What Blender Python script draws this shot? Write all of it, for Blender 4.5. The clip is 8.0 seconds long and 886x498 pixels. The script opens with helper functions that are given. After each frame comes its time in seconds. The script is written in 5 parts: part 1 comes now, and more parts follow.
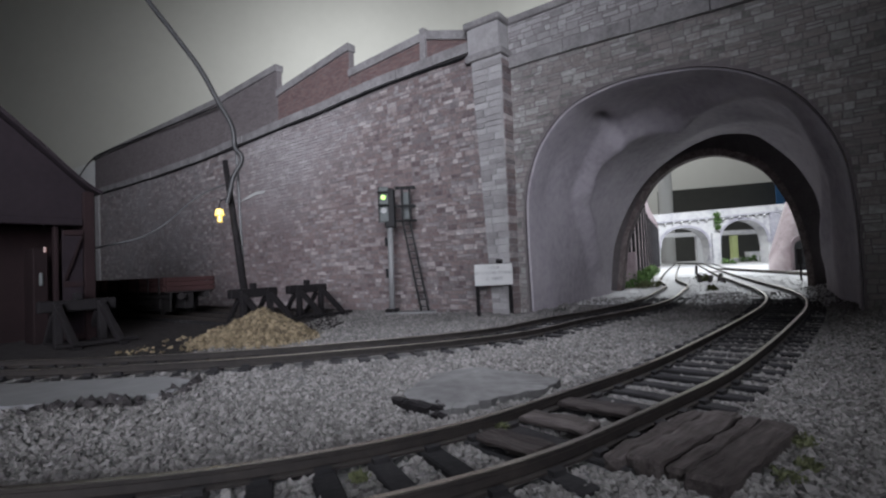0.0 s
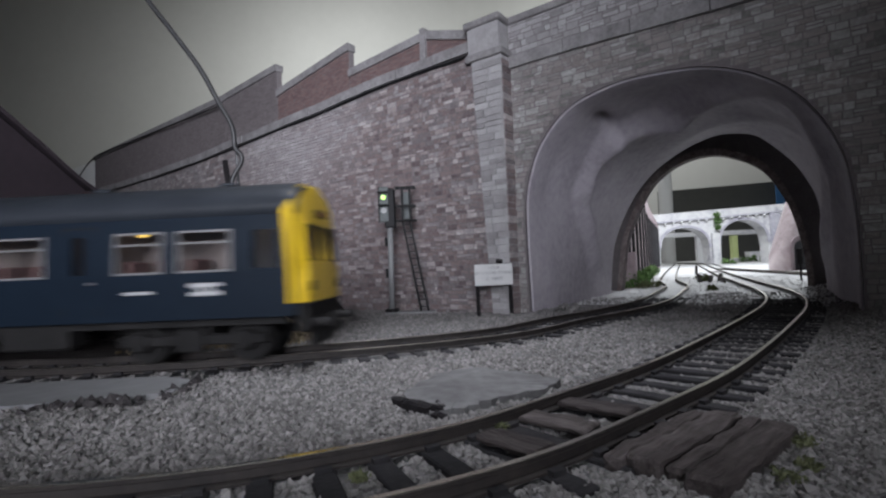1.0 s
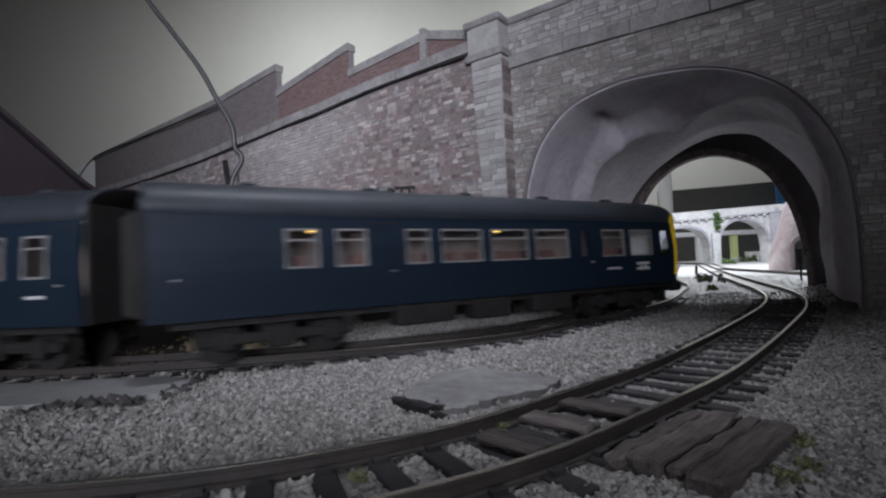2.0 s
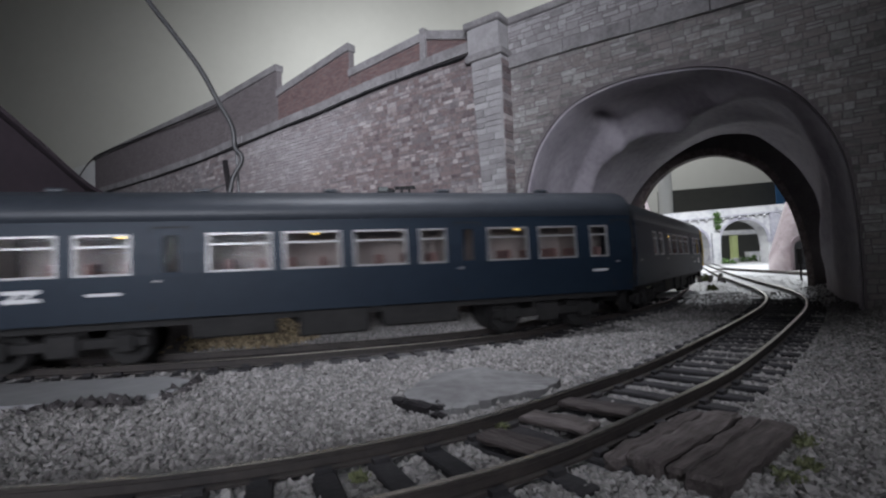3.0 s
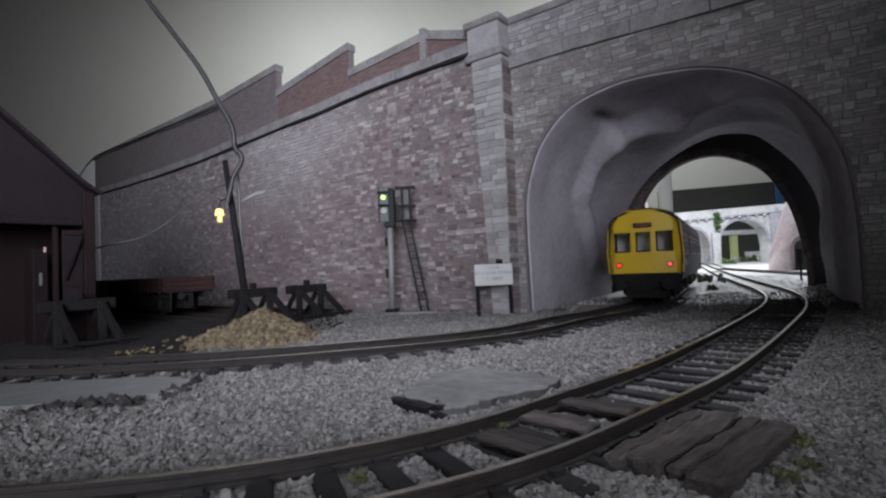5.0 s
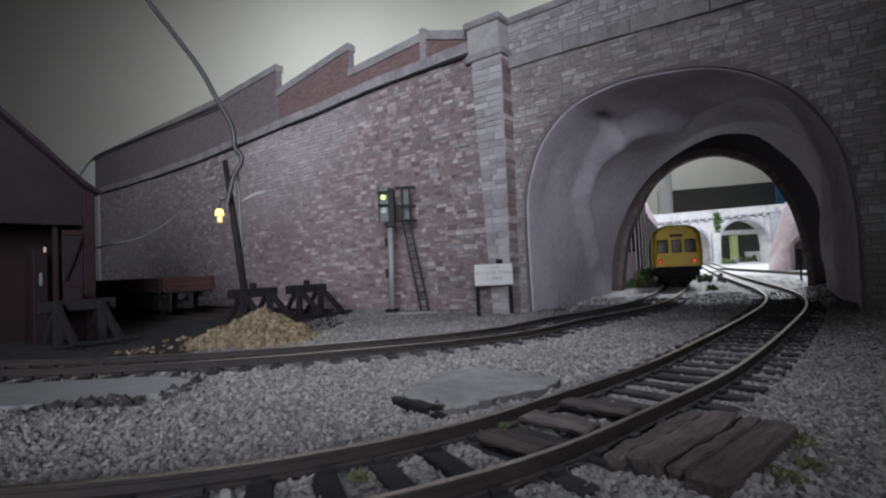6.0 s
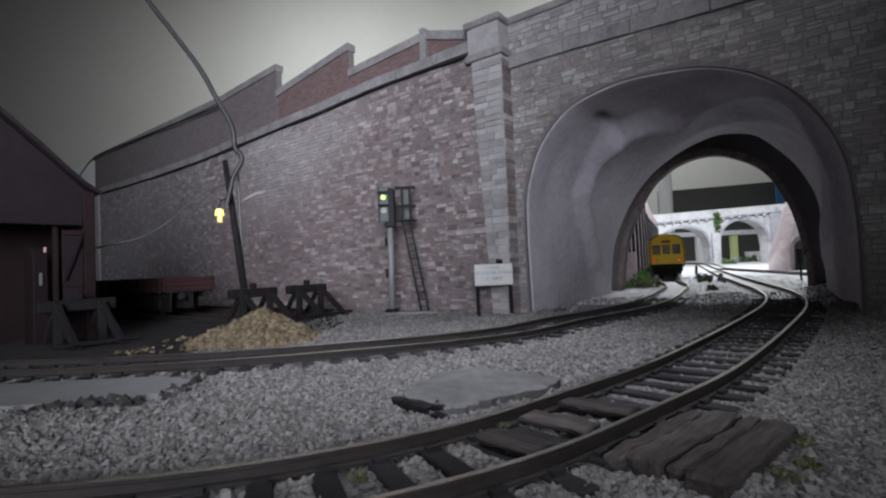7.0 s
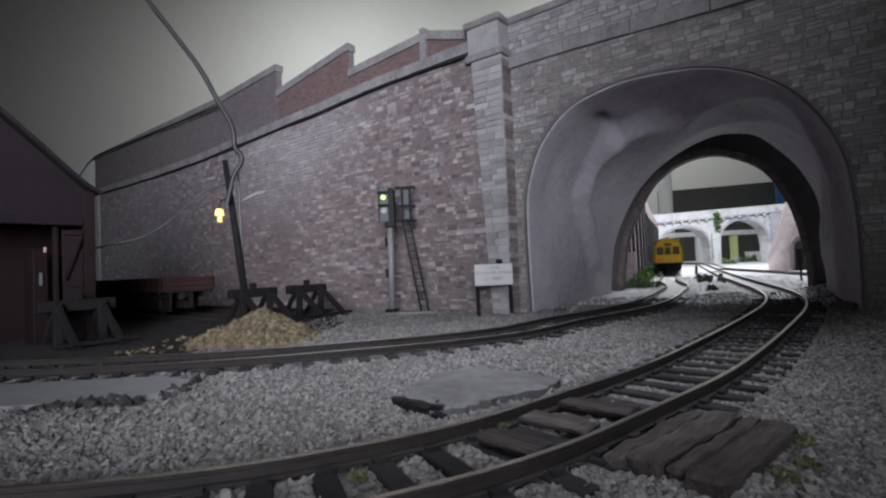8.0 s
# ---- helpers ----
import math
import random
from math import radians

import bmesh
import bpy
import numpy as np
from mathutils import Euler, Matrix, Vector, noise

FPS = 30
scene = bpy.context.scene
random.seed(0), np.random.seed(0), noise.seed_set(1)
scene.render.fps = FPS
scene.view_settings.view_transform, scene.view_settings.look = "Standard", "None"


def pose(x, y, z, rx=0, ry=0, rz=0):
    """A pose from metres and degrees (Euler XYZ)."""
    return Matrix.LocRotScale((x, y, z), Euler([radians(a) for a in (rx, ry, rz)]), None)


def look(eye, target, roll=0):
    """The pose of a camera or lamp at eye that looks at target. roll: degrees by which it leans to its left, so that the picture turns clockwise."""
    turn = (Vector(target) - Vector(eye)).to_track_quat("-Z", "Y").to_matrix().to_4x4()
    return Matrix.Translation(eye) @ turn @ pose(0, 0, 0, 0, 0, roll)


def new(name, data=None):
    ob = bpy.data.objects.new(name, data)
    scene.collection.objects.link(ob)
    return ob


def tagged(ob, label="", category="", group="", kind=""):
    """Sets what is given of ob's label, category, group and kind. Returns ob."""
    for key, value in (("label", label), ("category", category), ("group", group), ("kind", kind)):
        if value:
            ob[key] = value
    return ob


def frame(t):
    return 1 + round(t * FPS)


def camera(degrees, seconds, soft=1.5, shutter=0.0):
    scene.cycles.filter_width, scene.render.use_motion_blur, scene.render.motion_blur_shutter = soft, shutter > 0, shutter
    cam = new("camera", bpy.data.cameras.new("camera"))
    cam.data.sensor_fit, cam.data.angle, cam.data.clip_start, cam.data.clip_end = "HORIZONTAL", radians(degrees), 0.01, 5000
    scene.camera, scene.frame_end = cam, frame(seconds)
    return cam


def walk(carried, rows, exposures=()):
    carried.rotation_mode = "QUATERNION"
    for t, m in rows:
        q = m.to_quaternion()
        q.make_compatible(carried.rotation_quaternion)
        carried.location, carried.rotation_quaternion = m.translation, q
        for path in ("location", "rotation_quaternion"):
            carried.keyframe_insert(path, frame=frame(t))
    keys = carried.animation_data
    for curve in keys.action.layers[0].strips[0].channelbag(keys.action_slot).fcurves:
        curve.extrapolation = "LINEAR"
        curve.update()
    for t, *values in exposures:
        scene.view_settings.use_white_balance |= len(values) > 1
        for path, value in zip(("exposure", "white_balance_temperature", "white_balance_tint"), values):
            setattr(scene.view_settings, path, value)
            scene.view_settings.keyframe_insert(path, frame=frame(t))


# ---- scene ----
# A model railway at 1:76 on a baseboard in a room. Lengths in the builders are millimetres; MM brings them to metres.
MM = 0.001
cam = camera(84.05, 8.0, soft=2.3, shutter=0.5)
EYE = pose(0, 0, 28 * MM, 92.04, 0, 0) @ pose(0, 0, 0, 0, 0, -2.46)
walk(cam, [(0.0, EYE), (8.0, EYE)])

# ---- light: unseen lamps; spots added for the front scene, one over the yard beyond the tunnel, fills added for the room wall ----
world = bpy.data.worlds.new("room_air")
scene.world = world
world.use_nodes = True
world.node_tree.nodes["Background"].inputs[0].default_value = (0.75, 0.8, 1.0, 1)
world.node_tree.nodes["Background"].inputs[1].default_value = 0.02
scene.view_settings.exposure = 0.0


def area_lamp(name, at, target, size, watts, colour):
    data = bpy.data.lights.new(name, "AREA")
    data.shape, data.size, data.energy, data.color = "DISK", size * MM, watts, colour
    ob = new(name, data)
    ob.matrix_world = look([a * MM for a in at], [a * MM for a in target])
    return ob


def spot_lamp(name, at, target, spread, blend, size, watts, colour):
    data = bpy.data.lights.new(name, "SPOT")
    data.spot_size, data.spot_blend, data.shadow_soft_size, data.energy, data.color = radians(spread), blend, size * MM, watts, colour
    ob = new(name, data)
    ob.matrix_world = look([a * MM for a in at], [a * MM for a in target])
    return ob


# Added spot behind the eye; its soft edge darkens the outer scene.
spot_lamp("front_spot", (-60, -230, 170), (-116, 300, 138), 57, 1.0, 150, 22.5, (0.87, 0.895, 1.0))
# Narrow pool of light added over the tracks to brighten the ballast.
spot_lamp("track_pool_spot", (10, 140, 900), (12, 152, 0), 14.5, 1.0, 40, 42.0, (0.87, 0.90, 1.0))
area_lamp("yard_lamp", (600, 880, 640), (560, 890, 0), 220, 11.0, (0.90, 0.945, 1.0))
# Two fills added to brighten the room wall behind the layout.
area_lamp("far_wall_fill", (1400, 2700, 1900), (1500, 3500, 800), 600, 16.0, (0.98, 1.0, 0.99))
area_lamp("back_wall_fill", (-700, 2300, 1700), (-700, 3300, 700), 700, 23.0, (0.98, 1.0, 1.0))


# ---- materials ----
def material(name, colours, scale=300.0, rough=0.8, bump=0.2, metal=0.0, fine=6.0, emit=None, spread=(0.3, 0.7), random=0.0, relief=0.0004, per="object", spec=0.5, stretch=None):
    """Noise at two scales between the given colours, a bump of the finer one; random mixes in a shade of each piece's own."""
    m = bpy.data.materials.new(name)
    m.use_nodes = True
    nt = m.node_tree
    n, l = nt.nodes, nt.links
    b = n["Principled BSDF"]
    b.inputs["Roughness"].default_value, b.inputs["Metallic"].default_value = rough, metal
    b.inputs["Specular IOR Level"].default_value = spec
    co = n.new("ShaderNodeTexCoord")
    big, small = n.new("ShaderNodeTexNoise"), n.new("ShaderNodeTexNoise")
    big.inputs["Scale"].default_value, small.inputs["Scale"].default_value = scale, scale * fine
    big.inputs["Detail"].default_value = small.inputs["Detail"].default_value = 4
    where = co.outputs["Object"]
    if stretch:
        grain_map = n.new("ShaderNodeMapping")
        grain_map.inputs["Scale"].default_value = stretch
        l.new(where, grain_map.inputs["Vector"])
        where = grain_map.outputs["Vector"]
    l.new(where, big.inputs["Vector"])
    l.new(where, small.inputs["Vector"])
    mix = n.new("ShaderNodeMath")
    mix.operation = "MULTIPLY_ADD"
    mix.inputs[1].default_value = 0.45
    half = n.new("ShaderNodeMath")
    half.operation = "MULTIPLY"
    half.inputs[1].default_value = 0.55
    l.new(big.outputs["Fac"], half.inputs[0])
    l.new(small.outputs["Fac"], mix.inputs[0])
    l.new(half.outputs[0], mix.inputs[2])
    value = mix.outputs[0]
    if random:
        source = n.new("ShaderNodeObjectInfo" if per == "object" else "ShaderNodeNewGeometry")
        own = source.outputs["Random" if per == "object" else "Random Per Island"]
        blend = n.new("ShaderNodeMix")
        blend.inputs[0].default_value = random
        l.new(value, blend.inputs[2])
        l.new(own, blend.inputs[3])
        value = blend.outputs[0]
        lo, hi = spread[0] * (1 - random), spread[1] * (1 - random) + random
    else:
        lo, hi = spread
    ramp = n.new("ShaderNodeValToRGB")
    e = ramp.color_ramp.elements
    while len(e) < len(colours):
        e.new(0.5)
    for i, c in enumerate(colours):
        e[i].position = lo + (hi - lo) * i / max(1, len(colours) - 1)
        e[i].color = (*c, 1)
    l.new(value, ramp.inputs["Fac"])
    l.new(ramp.outputs["Color"], b.inputs["Base Color"])
    if bump:
        bp = n.new("ShaderNodeBump")
        bp.inputs["Strength"].default_value, bp.inputs["Distance"].default_value = bump, relief
        l.new(small.outputs["Fac"], bp.inputs["Height"])
        l.new(bp.outputs["Normal"], b.inputs["Normal"])
    if emit:
        b.inputs["Emission Color"].default_value, b.inputs["Emission Strength"].default_value = (*emit[0], 1), emit[1]
    return m


def glass(name, tint, rough=0.05):
    m = bpy.data.materials.new(name)
    m.use_nodes = True
    nt = m.node_tree
    b = nt.nodes["Principled BSDF"]
    out = nt.nodes["Material Output"]
    clear, mix = nt.nodes.new("ShaderNodeBsdfTransparent"), nt.nodes.new("ShaderNodeMixShader")
    clear.inputs[0].default_value = (*tint, 1)
    b.inputs["Base Color"].default_value, b.inputs["Roughness"].default_value = (0.03, 0.03, 0.035, 1), rough
    b.inputs["Specular IOR Level"].default_value = 0.25
    mix.inputs[0].default_value = 0.07
    nt.links.new(clear.outputs[0], mix.inputs[1])
    nt.links.new(b.outputs[0], mix.inputs[2])
    nt.links.new(mix.outputs[0], out.inputs[0])
    return m


def wash(m, layers, scale=28.0):
    """Tints over a finished wall: for each layer a colour, how much of it, and a place (metres) with the reach at which
    it has faded out, broken up by noise.
    """
    nt = m.node_tree
    n, l = nt.nodes, nt.links
    b = n["Principled BSDF"]
    colour = b.inputs["Base Color"].links[0].from_socket
    geo, cloud = n.new("ShaderNodeNewGeometry"), n.new("ShaderNodeTexNoise")
    cloud.inputs["Scale"].default_value, cloud.inputs["Detail"].default_value, cloud.inputs["Roughness"].default_value = scale, 6, 0.65
    l.new(geo.outputs["Position"], cloud.inputs["Vector"])
    patchy = n.new("ShaderNodeMapRange")
    patchy.inputs[1].default_value, patchy.inputs[2].default_value, patchy.inputs[3].default_value = 0.3, 0.62, 0.25
    l.new(cloud.outputs["Fac"], patchy.inputs[0])
    for tint, amount, at, reach in layers:
        far, near = n.new("ShaderNodeVectorMath"), n.new("ShaderNodeMapRange")
        far.operation = "DISTANCE"
        far.inputs[1].default_value = at
        near.interpolation_type = "SMOOTHSTEP"
        near.inputs[1].default_value, near.inputs[2].default_value, near.inputs[3].default_value, near.inputs[4].default_value = reach * 0.25, reach, amount, 0.0
        l.new(geo.outputs["Position"], far.inputs[0])
        l.new(far.outputs["Value"], near.inputs[0])
        fac, mix = n.new("ShaderNodeMath"), n.new("ShaderNodeMix")
        fac.operation, mix.data_type = "MULTIPLY", "RGBA"
        l.new(near.outputs[0], fac.inputs[0])
        l.new(patchy.outputs[0], fac.inputs[1])
        l.new(fac.outputs[0], mix.inputs[0])
        l.new(colour, mix.inputs[6])
        mix.inputs[7].default_value = (*tint, 1)
        colour = mix.outputs[2]
    l.new(colour, b.inputs["Base Color"])
    return m


def on_left_wall(u, z):
    """A place on the retaining wall's face, in metres."""
    return ((u * 0.79864 + 236 * 0.60182) * MM, (-u * 0.60182 + 236 * 0.79864) * MM, z * MM)


# Paler, greyer and redder areas at set places on the wall.
WALL_TINTS = [((0.40, 0.38, 0.39), 0.75, on_left_wall(-345, 122), 0.085), ((0.36, 0.34, 0.35), 0.5, on_left_wall(-290, 140), 0.07), ((0.21, 0.20, 0.208), 0.8, on_left_wall(-600, 90), 0.24), ((0.17, 0.115, 0.115), 0.3, on_left_wall(-250, 50), 0.10), ((0.17, 0.12, 0.125), 0.5, on_left_wall(-370, 35), 0.11)]
RUBBLE = [(0.045, 0.036, 0.038), (0.11, 0.086, 0.088), (0.20, 0.155, 0.152), (0.13, 0.115, 0.122), (0.30, 0.262, 0.255), (0.145, 0.103, 0.103), (0.22, 0.21, 0.215), (0.36, 0.32, 0.31), (0.52, 0.50, 0.50)]
STONE = wash(material("rubble_stone", RUBBLE, 170, 0.85, 1.0, fine=4, random=0.62, spread=(0.3, 0.7), per="island"), WALL_TINTS)
STONE_PIECE = wash(material("rubble_stone_piece", RUBBLE, 170, 0.85, 1.0, fine=4, random=0.62, spread=(0.3, 0.7)), WALL_TINTS)
PORTALGREY = [(0.07, 0.068, 0.064), (0.16, 0.156, 0.15), (0.25, 0.225, 0.218), (0.20, 0.198, 0.19), (0.34, 0.335, 0.322), (0.185, 0.16, 0.155), (0.28, 0.277, 0.268), (0.46, 0.455, 0.445)]
PORTAL_STONE = material("grey_portal_stone", PORTALGREY, 170, 0.85, 1.0, fine=4, random=0.6, spread=(0.3, 0.7), per="island")
PORTAL_PIECE = material("grey_portal_stone_piece", PORTALGREY, 170, 0.85, 1.0, fine=4, random=0.6, spread=(0.3, 0.7))
GREYSTONE = material("grey_ashlar", [(0.17, 0.163, 0.165), (0.29, 0.28, 0.284), (0.42, 0.41, 0.415)], 170, 0.85, 0.8, random=0.35, spread=(0.35, 0.65), per="island")
MORTAR = material("mortar", [(0.115, 0.10, 0.104), (0.185, 0.165, 0.17)], 120, 0.95, 0.5)
BRICKRED = material("red_brick", [(0.10, 0.065, 0.065), (0.15, 0.095, 0.092), (0.19, 0.13, 0.122)], 200, 0.9, 0.4, random=0.5, per="island")
COPING = material("coping_stone", [(0.13, 0.122, 0.125), (0.21, 0.20, 0.204), (0.29, 0.28, 0.283)], 90, 0.85, 0.4)
LINING = material("tunnel_lining_card", [(0.25, 0.228, 0.255), (0.35, 0.325, 0.355), (0.43, 0.40, 0.425)], 22, 0.75, 0.15, fine=12)
BALLAST = material("ballast_bed", [(0.05, 0.049, 0.05), (0.12, 0.117, 0.117), (0.20, 0.195, 0.195)], 350, 0.95, 1.0, fine=4, relief=0.0012)
# Chippings with the yard's strong light put into their colour.
YARD_LIT_STONE = material("yard_lit_stone", [(0.40, 0.40, 0.40), (0.56, 0.56, 0.56), (0.68, 0.68, 0.68)], 240, 0.95, 0.4, random=0.5, per="island")
BALLAST_STONE = material("ballast_stone", [(0.065, 0.061, 0.059), (0.168, 0.160, 0.155), (0.30, 0.288, 0.28)], 55, 0.95, 0.4, fine=16, random=0.4, per="island")
# Ballast bed brightened in colour to stand for the yard light.
YARD_LIT = material("yard_lit_ballast", [(0.36, 0.36, 0.36), (0.52, 0.52, 0.52), (0.62, 0.62, 0.62)], 240, 0.95, 1.0, fine=4, relief=0.001)
# Dark ash ground; also the shade painted under the paving edge.
CINDER_AND_SHADE = material("dark_ash_and_edge_shade", [(0.018, 0.016, 0.017), (0.04, 0.036, 0.037), (0.07, 0.064, 0.064)], 260, 0.95, 0.8, fine=4, relief=0.0008, spec=0.2)
SLEEPER = material("sleeper_plastic", [(0.010, 0.010, 0.011), (0.024, 0.023, 0.025), (0.055, 0.052, 0.052)], 150, 0.85, 0.4, random=0.3, spec=0.2)
RAIL = material("rail_side", [(0.014, 0.012, 0.012), (0.035, 0.029, 0.026)], 120, 0.7, 0.2, spec=0.3)
RAILTOP = material("rail_polished_head", [(0.55, 0.52, 0.45), (0.80, 0.76, 0.68)], 60, 0.27, 0.05, metal=1.0)
TIMBER = material("weathered_timber", [(0.035, 0.031, 0.031), (0.08, 0.072, 0.070), (0.14, 0.128, 0.125)], 90, 0.85, 0.5, random=0.2)
OLDWOOD = material("old_grained_timber", [(0.010, 0.008, 0.008), (0.040, 0.033, 0.032), (0.075, 0.064, 0.062), (0.14, 0.122, 0.118)], 320, 0.85, 0.9, fine=5, relief=0.0007, random=0.15, spec=0.25, stretch=(0.13, 1.0, 1.0), spread=(0.34, 0.66))
DARKWOOD = material("black_timber", [(0.007, 0.006, 0.007), (0.018, 0.016, 0.017)], 140, 0.8, 0.3, spec=0.2)
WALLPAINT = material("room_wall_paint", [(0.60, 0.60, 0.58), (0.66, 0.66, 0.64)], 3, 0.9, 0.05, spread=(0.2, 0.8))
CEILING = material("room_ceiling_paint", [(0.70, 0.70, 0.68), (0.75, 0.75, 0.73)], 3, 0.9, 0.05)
# Dark tone for walls out of view, so they bounce less light.
BOUNCECUT = material("unseen_bounce_cut", [(0.07, 0.07, 0.075), (0.10, 0.10, 0.105)], 3, 0.9, 0.05)
FLOORMAT = material("room_floor_carpet", [(0.10, 0.10, 0.11), (0.16, 0.16, 0.17)], 30, 0.95, 0.3)


# ---- builders ----
def mesh_of(name, bm, mat, smooth=False):
    me = bpy.data.meshes.new(name)
    bmesh.ops.scale(bm, vec=(MM, MM, MM), verts=bm.verts)
    bm.to_mesh(me)
    bm.free()
    me.materials.append(mat)
    if smooth:
        for p in me.polygons:
            p.use_smooth = True
    return me


def part(name, bm, mat, parent=None, label="", smooth=False):
    ob = new(name, mesh_of(name, bm, mat, smooth))
    ob.parent = parent
    return tagged(ob, label)


def raw(name, verts, faces, mat, parent=None, smooth=False):
    """A mesh from generated vertices in millimetres."""
    me = bpy.data.meshes.new(name)
    me.from_pydata([(x * MM, y * MM, z * MM) for x, y, z in verts], [], faces)
    me.materials.append(mat)
    if smooth:
        for p in me.polygons:
            p.use_smooth = True
    ob = new(name, me)
    ob.parent = parent
    return ob


def thing(name, at=(0, 0, 0), turn=0.0, label="", category="", group="", kind="", parent=None):
    ob = new(name)
    ob.empty_display_size = 0.01
    ob.matrix_basis = pose(at[0] * MM, at[1] * MM, at[2] * MM, 0, 0, turn)
    ob.parent = parent
    return tagged(ob, label, category, group, kind)


def box(bm, lo, hi, m=None, bevel=0.0):
    c = [(a + b) / 2 for a, b in zip(lo, hi)]
    s = [max(1e-4, b - a) for a, b in zip(lo, hi)]
    made = bmesh.ops.create_cube(bm, size=1.0, matrix=(m or Matrix()) @ Matrix.Translation(c) @ Matrix.Diagonal((*s, 1)))
    if bevel:
        edges = list({e for v in made["verts"] for e in v.link_edges})
        bmesh.ops.bevel(bm, geom=edges, offset=bevel, segments=1, affect="EDGES", profile=0.5)
    return bm


def boxes(*pairs, bevel=0.0):
    bm = bmesh.new()
    for lo, hi in pairs:
        box(bm, lo, hi, None, bevel)
    return bm


def rod(bm, a, b, r, seg=8, r2=None):
    a, b = Vector(a), Vector(b)
    d = b - a
    m = Matrix.Translation((a + b) / 2) @ d.to_track_quat("Z", "Y").to_matrix().to_4x4()
    bmesh.ops.create_cone(bm, cap_ends=True, segments=seg, radius1=r, radius2=r if r2 is None else r2, depth=d.length, matrix=m)
    return bm


def beam(bm, a, b, w, h, up=(0, 0, 1)):
    """A squared timber from a to b."""
    a, b = Vector(a), Vector(b)
    x = (b - a).normalized()
    y = Vector(up).cross(x).normalized()
    z = x.cross(y)
    m = Matrix((x, y, z)).transposed().to_4x4()
    m.translation = (a + b) / 2
    return box(bm, (-(b - a).length / 2, -w / 2, -h / 2), ((b - a).length / 2, w / 2, h / 2), m, min(w, h) * 0.12)


def tube(name, points, r, mat, parent=None, label=""):
    """A round wire through the points."""
    cu = bpy.data.curves.new(name, "CURVE")
    cu.dimensions, cu.bevel_depth, cu.bevel_resolution, cu.resolution_u = "3D", r * MM, 2, 8
    sp = cu.splines.new("NURBS")
    sp.points.add(len(points) - 1)
    for p, q in zip(sp.points, points):
        p.co = (q[0] * MM, q[1] * MM, q[2] * MM, 1)
    sp.use_endpoint_u, sp.order_u = True, 4
    tmp = bpy.data.objects.new(name, cu)
    me = bpy.data.meshes.new_from_object(tmp)
    bpy.data.objects.remove(tmp)
    me.materials.clear()
    me.materials.append(mat)
    for p in me.polygons:
        p.use_smooth = True
    ob = new(name, me)
    ob.parent = parent
    return tagged(ob, label)


def spline(points, step=2.0):
    """Even points along a smooth curve through the given ones (centripetal Catmull-Rom), in the plan."""
    p = [np.array(q, float) for q in points]
    p = [2 * p[0] - p[1]] + p + [2 * p[-1] - p[-2]]
    out = []
    for i in range(1, len(p) - 2):
        a, b, c, d = p[i - 1 : i + 3]
        k = max(4, int(np.linalg.norm(c - b) / 1.0))
        t0 = 0.0
        t1 = t0 + np.linalg.norm(b - a) ** 0.5
        t2 = t1 + np.linalg.norm(c - b) ** 0.5
        t3 = t2 + np.linalg.norm(d - c) ** 0.5
        for j in range(k):
            t = t1 + (t2 - t1) * j / k
            a1 = (t1 - t) / (t1 - t0) * a + (t - t0) / (t1 - t0) * b
            a2 = (t2 - t) / (t2 - t1) * b + (t - t1) / (t2 - t1) * c
            a3 = (t3 - t) / (t3 - t2) * c + (t - t2) / (t3 - t2) * d
            b1 = (t2 - t) / (t2 - t0) * a1 + (t - t0) / (t2 - t0) * a2
            b2 = (t3 - t) / (t3 - t1) * a2 + (t - t1) / (t3 - t1) * a3
            out.append((t2 - t) / (t2 - t1) * b1 + (t - t1) / (t2 - t1) * b2)
    out.append(p[-2])
    out = np.array(out)
    s = np.concatenate([[0], np.cumsum(np.linalg.norm(np.diff(out, axis=0), axis=1))])
    # an even, slightly smoothed rail line
    n = int(s[-1] / step)
    q = np.stack([np.interp(np.linspace(0, s[-1], n + 1), s, out[:, k]) for k in range(2)], 1)
    for _ in range(30):
        q[1:-1] = q[1:-1] * 0.5 + (q[:-2] + q[2:]) * 0.25
    return q


def along(q):
    return np.concatenate([[0], np.cumsum(np.linalg.norm(np.diff(q, axis=0), axis=1))])


def headings(q):
    d = np.gradient(q, axis=0)
    return d / np.linalg.norm(d, axis=1, keepdims=True)


# wall planes: u runs along the wall, z up, at v from the origin; both walls stand at 37 degrees across the baseboard
CA, SA = math.cos(radians(37)), math.sin(radians(37))


def wall_frame(v):
    return Matrix(((CA, -SA, 0, SA * v), (-SA, -CA, 0, CA * v), (0, 0, 1, 0), (0, 0, 0, 1)))  # x along, y out of the face, z up


V_LEFT, V_PORTAL, V_EXIT = 236.0, 243.0, 420.0

# ---- the lie of the tracks (plan, millimetres) ----
MAIN = spline([(-640, 520), (-520, 345), (-420, 250), (-300, 180), (-210, 156), (-135, 150), (-99.6, 148), (-67.5, 150.5), (-35, 158), (0, 169), (24, 182), (52, 212), (84, 240), (120, 284), (168, 365), (196, 416), (237, 522), (290, 635), (330, 720), (475, 1019), (700, 1480), (900, 1900)])
NEAR = spline([(-320, 70), (-120, 52), (-55, 51), (-30, 54), (-12, 60), (6, 69), (28, 87), (50, 106), (81, 139), (101, 161.5), (152, 222), (183, 266), (215, 324), (257, 415), (338, 592), (557, 1045), (800, 1560), (900, 1900)])
THIRD = spline([(352, 400), (376, 460), (402, 545), (428, 640), (460, 755), (503, 890), (580, 1050), (720, 1330), (860, 1640)])


